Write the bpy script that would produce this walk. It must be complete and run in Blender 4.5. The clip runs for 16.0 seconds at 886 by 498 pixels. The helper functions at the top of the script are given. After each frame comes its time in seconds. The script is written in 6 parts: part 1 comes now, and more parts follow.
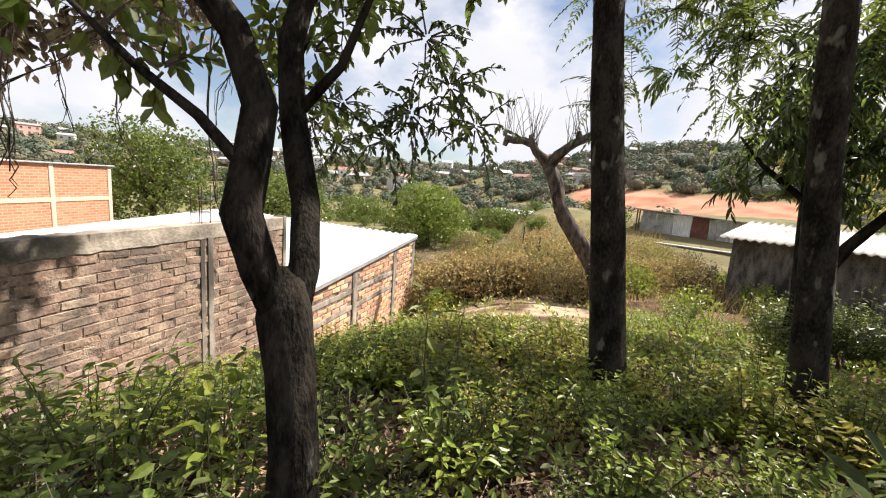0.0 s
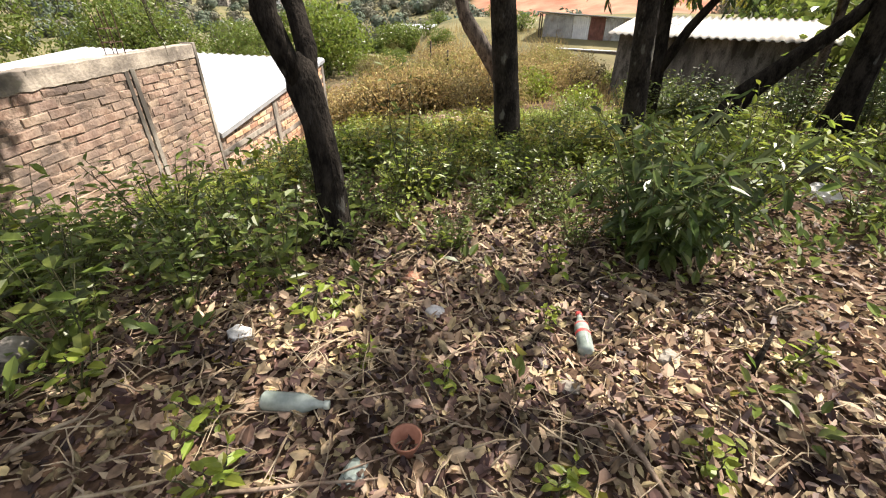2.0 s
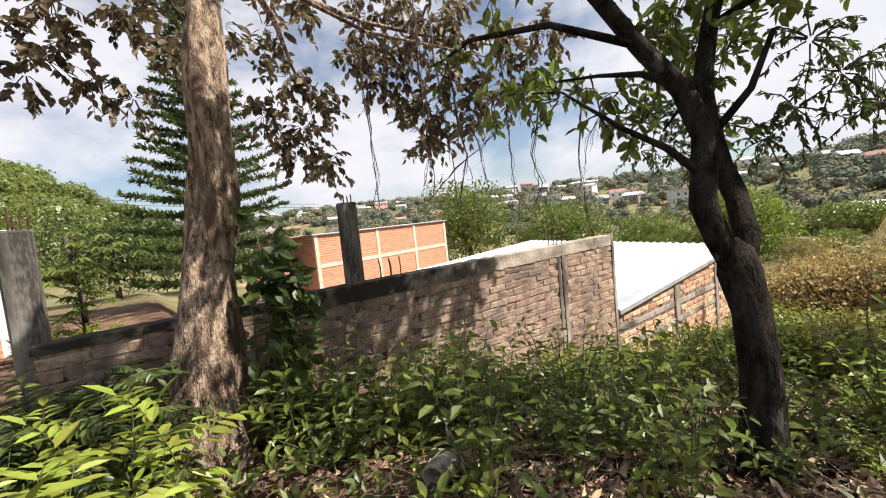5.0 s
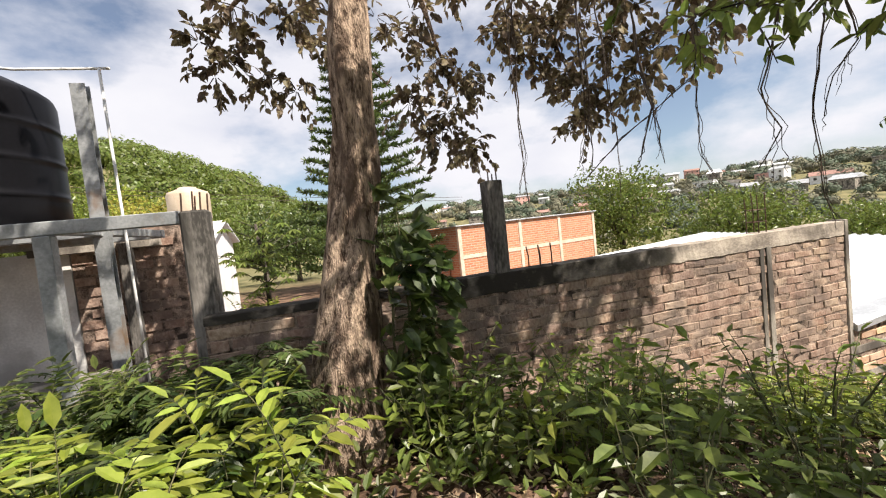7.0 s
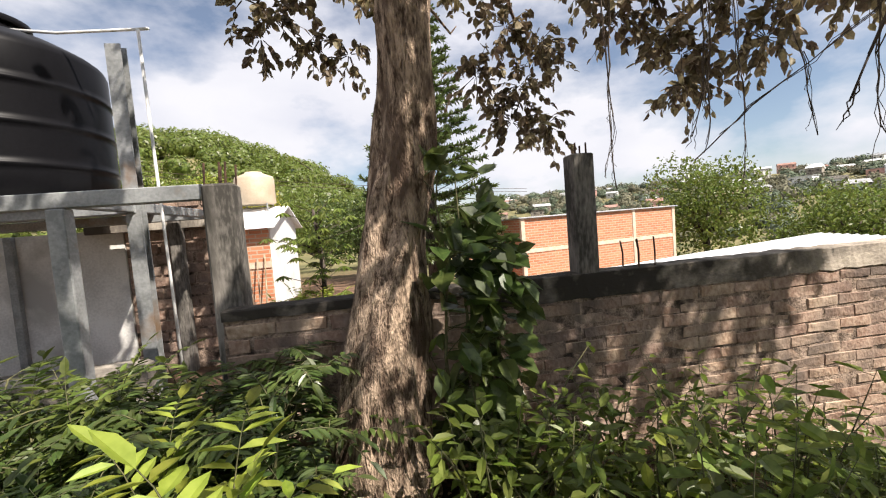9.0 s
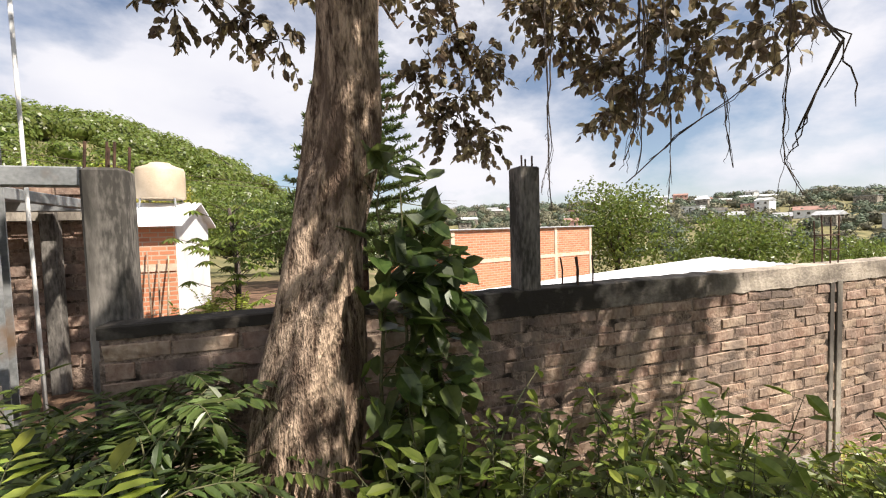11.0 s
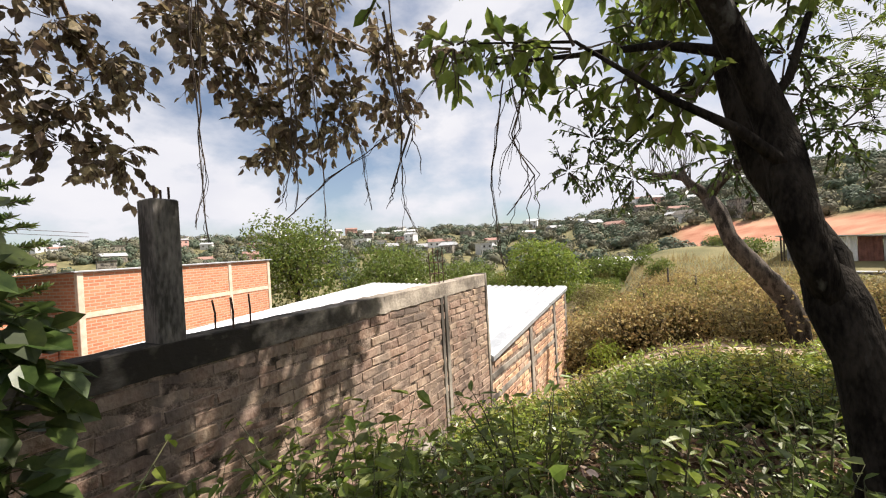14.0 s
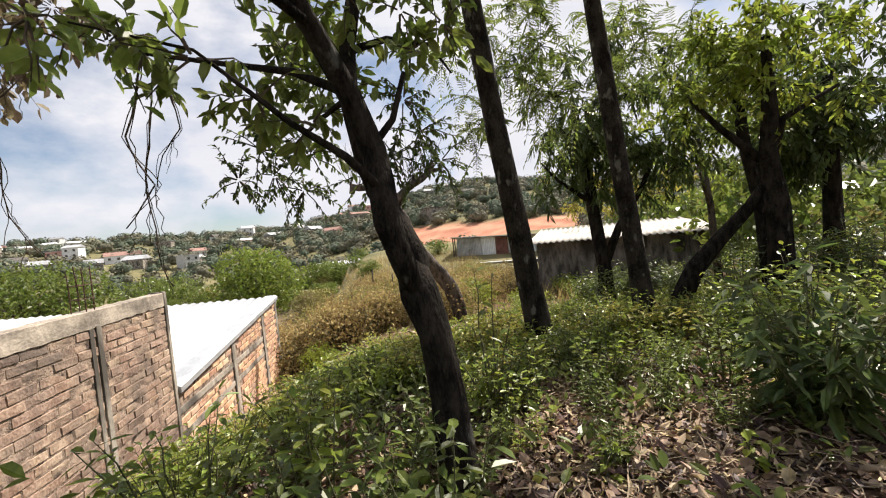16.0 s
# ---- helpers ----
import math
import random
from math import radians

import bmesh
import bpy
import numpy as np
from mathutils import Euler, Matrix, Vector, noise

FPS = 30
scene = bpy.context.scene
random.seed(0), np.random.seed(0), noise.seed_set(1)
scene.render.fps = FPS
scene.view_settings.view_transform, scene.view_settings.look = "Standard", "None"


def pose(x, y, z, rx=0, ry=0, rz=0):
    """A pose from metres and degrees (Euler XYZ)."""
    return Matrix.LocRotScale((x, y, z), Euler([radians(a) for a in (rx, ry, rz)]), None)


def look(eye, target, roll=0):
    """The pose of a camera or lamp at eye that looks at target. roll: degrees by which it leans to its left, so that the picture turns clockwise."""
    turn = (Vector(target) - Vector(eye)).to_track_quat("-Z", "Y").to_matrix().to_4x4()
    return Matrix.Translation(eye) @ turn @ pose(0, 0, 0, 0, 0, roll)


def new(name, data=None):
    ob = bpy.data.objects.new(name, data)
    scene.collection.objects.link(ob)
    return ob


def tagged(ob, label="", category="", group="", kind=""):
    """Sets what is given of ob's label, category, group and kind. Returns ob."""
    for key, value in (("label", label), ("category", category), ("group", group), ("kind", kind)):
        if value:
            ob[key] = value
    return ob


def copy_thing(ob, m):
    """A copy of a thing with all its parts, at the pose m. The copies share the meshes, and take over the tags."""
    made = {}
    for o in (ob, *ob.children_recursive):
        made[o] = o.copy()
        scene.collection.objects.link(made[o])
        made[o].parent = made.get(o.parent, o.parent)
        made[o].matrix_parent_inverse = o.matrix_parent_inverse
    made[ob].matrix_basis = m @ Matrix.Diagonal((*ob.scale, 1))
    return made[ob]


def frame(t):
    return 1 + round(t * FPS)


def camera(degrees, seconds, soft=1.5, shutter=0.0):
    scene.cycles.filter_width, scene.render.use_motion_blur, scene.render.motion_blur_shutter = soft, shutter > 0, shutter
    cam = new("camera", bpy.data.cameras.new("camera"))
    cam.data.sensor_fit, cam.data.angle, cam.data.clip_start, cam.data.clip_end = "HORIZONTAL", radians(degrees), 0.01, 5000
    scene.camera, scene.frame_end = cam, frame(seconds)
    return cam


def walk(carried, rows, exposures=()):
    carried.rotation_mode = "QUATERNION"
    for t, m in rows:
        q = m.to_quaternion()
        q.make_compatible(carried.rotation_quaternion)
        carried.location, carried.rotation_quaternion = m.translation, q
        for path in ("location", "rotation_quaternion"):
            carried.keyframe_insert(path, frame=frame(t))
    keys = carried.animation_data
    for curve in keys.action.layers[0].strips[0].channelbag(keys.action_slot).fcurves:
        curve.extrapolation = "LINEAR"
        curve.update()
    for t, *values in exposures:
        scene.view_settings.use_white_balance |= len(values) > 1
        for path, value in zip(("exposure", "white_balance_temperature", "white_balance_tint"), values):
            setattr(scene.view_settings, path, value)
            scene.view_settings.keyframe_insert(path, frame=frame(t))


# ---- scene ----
cam = camera(94.2, 16.0, 1.15)
PATH = [
    (0, (-0.62, -3.76, 0.62), (1.28, -3.23, 0.31), 4.2),
    (0.5, (-1.286, -3.52, 0.575), (0.686, -3.40, 0.275), 4.6),
    (1, (-1.717, -3.688, 0.63), (0.215, -3.556, 0.13), 3.0),
    (1.5, (-1.747, -3.72, 0.588), (0.099, -3.638, -0.177), 2.5),
    (2, (-1.764, -3.74, 0.54), (-0.054, -3.668, -0.495), 0.6),
    (2.5, (-1.753, -3.746, 0.495), (-0.094, -3.452, -0.582), -4.5),
    (3, (-1.768, -3.731, 0.508), (-0.184, -2.812, -0.296), -8.9),
    (3.5, (-1.778, -3.71, 0.55), (-0.293, -2.465, 0.054), -8.5),
    (6, (-1.71, -3.427, 0.523), (-0.786, -1.656, 0.417), -6.7),
    (6.5, (-1.596, -3.304, 0.467), (-0.886, -1.437, 0.364), -7.1),
    (7, (-1.587, -3.127, 0.443), (-0.974, -1.227, 0.331), -6.2),
    (7.5, (-1.595, -2.956, 0.446), (-1.016, -1.045, 0.323), -5.4),
    (8, (-1.475, -2.777, 0.388), (-1.004, -0.837, 0.259), -4.8),
    (8.5, (-1.442, -2.603, 0.394), (-1.114, -0.633, 0.271), -4.6),
    (11, (-1.463, -2.25, 0.396), (-0.791, -0.369, 0.301), -1.6),
    (11.5, (-1.407, -2.217, 0.396), (-0.25, -0.588, 0.312), -1.4),
    (12, (-1.337, -2.344, 0.395), (0.229, -1.101, 0.345), -2.0),
    (12.5, (-1.28, -2.467, 0.414), (0.525, -1.605, 0.417), -2.6),
    (13, (-1.313, -2.471, 0.422), (0.562, -1.778, 0.464), -2.5),
    (13.5, (-1.338, -2.391, 0.418), (0.466, -1.529, 0.45), -3.3),
    (14, (-1.344, -2.36, 0.418), (0.422, -1.422, 0.414), -3.4),
    (14.5, (-1.341, -2.368, 0.408), (0.497, -1.58, 0.365), -2.5),
    (15, (-1.339, -2.39, 0.405), (0.606, -1.929, 0.349), -2.6),
    (15.5, (-1.342, -2.527, 0.399), (0.654, -2.414, 0.34), -4.4),
    (16, (-1.369, -2.704, 0.412), (0.603, -3.028, 0.333), -5.6),
]
walk(cam, [(t, look(eye, target, roll)) for t, eye, target, roll in PATH],
     [(0, 1.1), (1.0, 1.08), (2.0, 1.3), (3.0, 1.4), (3.5, 1.25), (6.0, 1.0), (8.7, 1.05), (12.0, 1.02), (12.8, 0.95), (16.0, 0.95)])

# ---- light ----
SUN = Vector((0.5, -0.58, 1.0)).normalized()
world = bpy.data.worlds.new("sky")
scene.world = world
world.use_nodes = True
wn, wl = world.node_tree.nodes, world.node_tree.links
wn.clear()
sky = wn.new("ShaderNodeTexSky")
sky.sky_type = "NISHITA"
sky.sun_disc = False
sky.sun_elevation = math.asin(SUN.z)
sky.sun_rotation = math.atan2(SUN.x, SUN.y)
sky.altitude = 600
geo = wn.new("ShaderNodeTexCoord")
flat = wn.new("ShaderNodeMapping")
flat.inputs["Scale"].default_value = (1.0, 1.0, 1.9)
clouds = wn.new("ShaderNodeTexNoise")
clouds.inputs["Scale"].default_value = 2.1
clouds.inputs["Detail"].default_value = 9
clouds.inputs["Roughness"].default_value = 0.55
cover = wn.new("ShaderNodeValToRGB")
cover.color_ramp.elements[0].color = (0.12, 0.12, 0.12, 1)
cover.color_ramp.elements[0].position = 0.39
cover.color_ramp.elements[1].position = 0.53
shade = wn.new("ShaderNodeTexNoise")
shade.inputs["Scale"].default_value = 4.0
shade.inputs["Detail"].default_value = 6
tone = wn.new("ShaderNodeValToRGB")
tone.color_ramp.elements[0].position = 0.3
tone.color_ramp.elements[0].color = (6.7, 6.75, 7.5, 1)
tone.color_ramp.elements[1].position = 0.65
tone.color_ramp.elements[1].color = (7.9, 7.8, 8.2, 1)
mix = wn.new("ShaderNodeMixRGB")
back = wn.new("ShaderNodeBackground")
back.inputs["Strength"].default_value = 0.06
wout = wn.new("ShaderNodeOutputWorld")
wl.new(geo.outputs["Generated"], flat.inputs["Vector"])
wl.new(flat.outputs["Vector"], clouds.inputs["Vector"])
wl.new(flat.outputs["Vector"], shade.inputs["Vector"])
wl.new(clouds.outputs["Fac"], cover.inputs["Fac"])
wl.new(shade.outputs["Fac"], tone.inputs["Fac"])
wl.new(cover.outputs["Color"], mix.inputs["Fac"])
wl.new(sky.outputs["Color"], mix.inputs["Color1"])
wl.new(tone.outputs["Color"], mix.inputs["Color2"])
wl.new(mix.outputs["Color"], back.inputs["Color"])
wl.new(back.outputs["Background"], wout.inputs["Surface"])
lamp = bpy.data.lights.new("sun", "SUN")
lamp.energy = 5.0
lamp.angle = radians(0.55)
lamp.color = (1.0, 0.91, 0.81)
new("sun", lamp).matrix_world = look((0, 0, 30), Vector((0, 0, 30)) - SUN)


# ---- materials ----
def material(name, dark, light, rough=0.8, scale=6.0, fine=60.0, bump=0.3, depth=0.01, metal=0.0, stretch=(1, 1, 1), vary=0.0, island=False, stain=None, stain_scale=1.2, stain_at=(0.52, 0.68), through_light=0.0, spec=0.4, coord="Object"):
    """A procedural surface: two colours mixed by coarse and fine noise, an optional stain, a bump, a shift of value from piece to piece."""
    m = bpy.data.materials.new(name)
    m.use_nodes = True
    n, l = m.node_tree.nodes, m.node_tree.links
    b = n["Principled BSDF"]
    b.inputs["Roughness"].default_value = rough
    b.inputs["Metallic"].default_value = metal
    b.inputs["Specular IOR Level"].default_value = spec
    tc = n.new("ShaderNodeTexCoord")
    mp = n.new("ShaderNodeMapping")
    mp.inputs["Scale"].default_value = stretch
    l.new(n.new("ShaderNodeNewGeometry").outputs["Position"] if coord == "World" else tc.outputs[coord], mp.inputs["Vector"])

    def noise_node(s, detail):
        k = n.new("ShaderNodeTexNoise")
        k.inputs["Scale"].default_value = s
        k.inputs["Detail"].default_value = detail
        l.new(mp.outputs["Vector"], k.inputs["Vector"])
        return k

    a, f = noise_node(scale, 5), noise_node(fine, 3)
    mixf = n.new("ShaderNodeMath")
    mixf.operation = "MULTIPLY_ADD"
    mixf.inputs[1].default_value = 0.35
    l.new(f.outputs["Fac"], mixf.inputs[0])
    half = n.new("ShaderNodeMath")
    half.operation = "MULTIPLY"
    half.inputs[1].default_value = 0.65
    l.new(a.outputs["Fac"], half.inputs[0])
    l.new(half.outputs[0], mixf.inputs[2])
    ramp = n.new("ShaderNodeValToRGB")
    ramp.color_ramp.elements[0].position, ramp.color_ramp.elements[1].position = 0.4, 0.6
    ramp.color_ramp.elements[0].color, ramp.color_ramp.elements[1].color = (*dark, 1), (*light, 1)
    l.new(mixf.outputs[0], ramp.inputs["Fac"])
    colour = ramp.outputs["Color"]
    if stain:
        s = noise_node(stain_scale, 6)
        r2 = n.new("ShaderNodeValToRGB")
        r2.color_ramp.elements[0].position, r2.color_ramp.elements[1].position = stain_at
        l.new(s.outputs["Fac"], r2.inputs["Fac"])
        mx = n.new("ShaderNodeMixRGB")
        mx.inputs["Color2"].default_value = (*stain, 1)
        l.new(r2.outputs["Color"], mx.inputs["Fac"])
        l.new(colour, mx.inputs["Color1"])
        colour = mx.outputs["Color"]
    if vary:
        if island:
            rnd = n.new("ShaderNodeNewGeometry").outputs["Random Per Island"]
        else:
            rnd = n.new("ShaderNodeObjectInfo").outputs["Random"]
        hs = n.new("ShaderNodeHueSaturation")
        mr = n.new("ShaderNodeMapRange")
        mr.inputs["To Min"].default_value, mr.inputs["To Max"].default_value = 1 - vary, 1 + vary
        l.new(rnd, mr.inputs["Value"])
        l.new(mr.outputs["Result"], hs.inputs["Value"])
        mh = n.new("ShaderNodeMapRange")
        mh.inputs["To Min"].default_value, mh.inputs["To Max"].default_value = 0.5 - vary * 0.06, 0.5 + vary * 0.06
        l.new(rnd, mh.inputs["Value"])
        l.new(mh.outputs["Result"], hs.inputs["Hue"])
        l.new(colour, hs.inputs["Color"])
        colour = hs.outputs["Color"]
    l.new(colour, b.inputs["Base Color"])
    if bump:
        bp = n.new("ShaderNodeBump")
        bp.inputs["Strength"].default_value = bump
        bp.inputs["Distance"].default_value = depth
        l.new(mixf.outputs[0], bp.inputs["Height"])
        l.new(bp.outputs["Normal"], b.inputs["Normal"])
    if through_light:
        tr = n.new("ShaderNodeBsdfTranslucent")
        l.new(colour, tr.inputs["Color"])
        ms = n.new("ShaderNodeMixShader")
        ms.inputs["Fac"].default_value = through_light
        l.new(b.outputs["BSDF"], ms.inputs[1])
        l.new(tr.outputs["BSDF"], ms.inputs[2])
        l.new(ms.outputs["Shader"], n["Material Output"].inputs["Surface"])
    return m


def leaf_material(name, dark, light, rough=0.38, vary=0.3, through_light=0.48):
    return material(name, dark, light, rough, 3.0, 30.0, 0.15, 0.003, vary=vary, island=True, through_light=through_light, spec=0.5)


M_SOIL = material("soil_with_dry_leaves", (0.03, 0.019, 0.013), (0.15, 0.095, 0.062), 0.95, 2.6, 34, 0.9, 0.04, stain=(0.2, 0.125, 0.085), stain_scale=0.7, coord="Object", spec=0.1)
M_BRICK = material("weathered_brick", (0.27, 0.178, 0.13), (0.47, 0.355, 0.272), 0.95, 5, 40, 0.9, 0.025, vary=0.15, stain=(0.16, 0.125, 0.105), stain_scale=2.4, stain_at=(0.46, 0.66), coord="World", stretch=(1, 1, 0.8), spec=0.1)
M_MORTAR = material("rough_mortar", (0.12, 0.088, 0.07), (0.4, 0.305, 0.24), 0.95, 11, 70, 1.0, 0.025, stain=(0.045, 0.036, 0.03), stain_scale=6, stain_at=(0.55, 0.66), spec=0.1)
M_CONCRETE = material("grey_concrete", (0.21, 0.185, 0.155), (0.42, 0.38, 0.32), 0.92, 5, 55, 0.8, 0.012, stain=(0.075, 0.065, 0.055), stain_scale=1.9, stain_at=(0.48, 0.62), stretch=(1, 1, 0.5))
M_COPING = material("mould_stained_concrete", (0.22, 0.19, 0.16), (0.46, 0.4, 0.33), 0.94, 5, 55, 0.9, 0.014, stain=(0.09, 0.078, 0.066), stain_scale=1.6, stain_at=(0.5, 0.68), stretch=(0.6, 1, 1), spec=0.15)
M_DARKCON = material("stained_concrete", (0.06, 0.056, 0.05), (0.25, 0.23, 0.205), 0.92, 6, 60, 0.7, 0.01, stretch=(1, 1, 0.3), stain=(0.045, 0.042, 0.037), stain_scale=3, stain_at=(0.5, 0.62), spec=0.1)
M_ROOF = material("white_painted_sheet", (0.72, 0.74, 0.77), (0.82, 0.83, 0.85), 0.55, 1.2, 30, 0.05, 0.003, stain=(0.62, 0.63, 0.64), stain_scale=0.6)
M_BARK = material("pale_rough_bark", (0.075, 0.05, 0.036), (0.52, 0.39, 0.285), 0.95, 26, 120, 1.0, 0.08, stretch=(1, 1, 0.28), stain=(0.13, 0.09, 0.066), stain_scale=7.0, stain_at=(0.52, 0.62), spec=0.1)
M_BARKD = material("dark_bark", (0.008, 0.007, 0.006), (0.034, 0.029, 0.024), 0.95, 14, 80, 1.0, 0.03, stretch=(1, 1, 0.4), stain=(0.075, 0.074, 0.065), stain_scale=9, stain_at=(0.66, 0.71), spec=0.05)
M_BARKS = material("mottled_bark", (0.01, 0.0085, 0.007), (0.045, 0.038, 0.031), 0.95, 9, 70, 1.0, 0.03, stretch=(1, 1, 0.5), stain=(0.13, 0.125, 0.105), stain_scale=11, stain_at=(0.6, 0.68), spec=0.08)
M_BARKG = material("grey_bark", (0.025, 0.021, 0.018), (0.13, 0.108, 0.09), 0.95, 10, 80, 1.0, 0.03, stretch=(1, 1, 0.4), spec=0.1)
M_VINE = material("dry_vine", (0.04, 0.03, 0.022), (0.1, 0.075, 0.055), 0.9, 8, 40, 0.3, 0.004)
M_RUST = material("rusted_steel_bar", (0.05, 0.03, 0.022), (0.13, 0.075, 0.05), 0.8, 20, 90, 0.4, 0.002, metal=0.4)
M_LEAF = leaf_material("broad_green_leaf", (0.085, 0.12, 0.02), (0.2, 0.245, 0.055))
# Raised above broad_green_leaf; on the sunlit weeds it also carries the sunlight.
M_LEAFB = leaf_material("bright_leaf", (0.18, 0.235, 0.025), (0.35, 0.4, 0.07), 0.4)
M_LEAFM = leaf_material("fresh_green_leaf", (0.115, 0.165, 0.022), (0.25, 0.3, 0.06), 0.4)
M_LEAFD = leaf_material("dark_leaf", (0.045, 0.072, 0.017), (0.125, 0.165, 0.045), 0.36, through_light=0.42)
M_LEAFO = leaf_material("olive_brown_leaf", (0.085, 0.066, 0.036), (0.23, 0.175, 0.1), 0.6, 0.4, 0.35)
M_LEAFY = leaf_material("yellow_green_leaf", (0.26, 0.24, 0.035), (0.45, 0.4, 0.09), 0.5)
M_STEM = material("green_stem", (0.05, 0.06, 0.025), (0.12, 0.11, 0.05), 0.8, 10, 40, 0.2, 0.003)
M_DRY = leaf_material("dry_grass", (0.3, 0.22, 0.08), (0.5, 0.38, 0.17), 0.75, 0.3, 0.3)
M_LITTER = leaf_material("fallen_leaf", (0.06, 0.036, 0.023), (0.34, 0.22, 0.145), 0.6, 0.85, 0.1)
M_WOOD = material("dry_stick", (0.17, 0.12, 0.08), (0.36, 0.28, 0.2), 0.9, 10, 60, 0.5, 0.006, stretch=(1, 1, 0.3), vary=0.3)
M_PALE = leaf_material("pale_fallen_leaf", (0.26, 0.18, 0.12), (0.5, 0.37, 0.255), 0.75, 0.3, 0.1)


def add_mould(m, x_from, x_to):
    """Black mould that covers one end of a long wall and thins out in ragged patches."""
    n, l = m.node_tree.nodes, m.node_tree.links
    b = n["Principled BSDF"]
    colour = b.inputs["Base Color"].links[0].from_socket
    place, parts, wave = n.new("ShaderNodeNewGeometry"), n.new("ShaderNodeSeparateXYZ"), n.new("ShaderNodeTexNoise")
    wave.inputs["Scale"].default_value = 4.5
    wave.inputs["Detail"].default_value = 6
    along, edge, mx = n.new("ShaderNodeMapRange"), n.new("ShaderNodeMath"), n.new("ShaderNodeMixRGB")
    along.inputs["From Min"].default_value, along.inputs["From Max"].default_value = x_from, x_to
    along.inputs["To Min"].default_value, along.inputs["To Max"].default_value = 1.1, -0.7
    edge.operation = "ADD"
    edge.use_clamp = True
    mx.inputs["Color2"].default_value = (0.042, 0.037, 0.031, 1)
    l.new(place.outputs["Position"], parts.inputs[0])
    l.new(place.outputs["Position"], wave.inputs["Vector"])
    l.new(parts.outputs["X"], along.inputs["Value"])
    l.new(along.outputs["Result"], edge.inputs[0])
    spread = n.new("ShaderNodeMapRange")
    spread.inputs["From Min"].default_value, spread.inputs["From Max"].default_value = 0.35, 0.65
    spread.inputs["To Min"].default_value, spread.inputs["To Max"].default_value = -0.65, 0.5
    l.new(wave.outputs["Fac"], spread.inputs["Value"])
    l.new(spread.outputs["Result"], edge.inputs[1])
    l.new(edge.outputs[0], mx.inputs["Fac"])
    l.new(colour, mx.inputs["Color1"])
    l.new(mx.outputs["Color"], b.inputs["Base Color"])


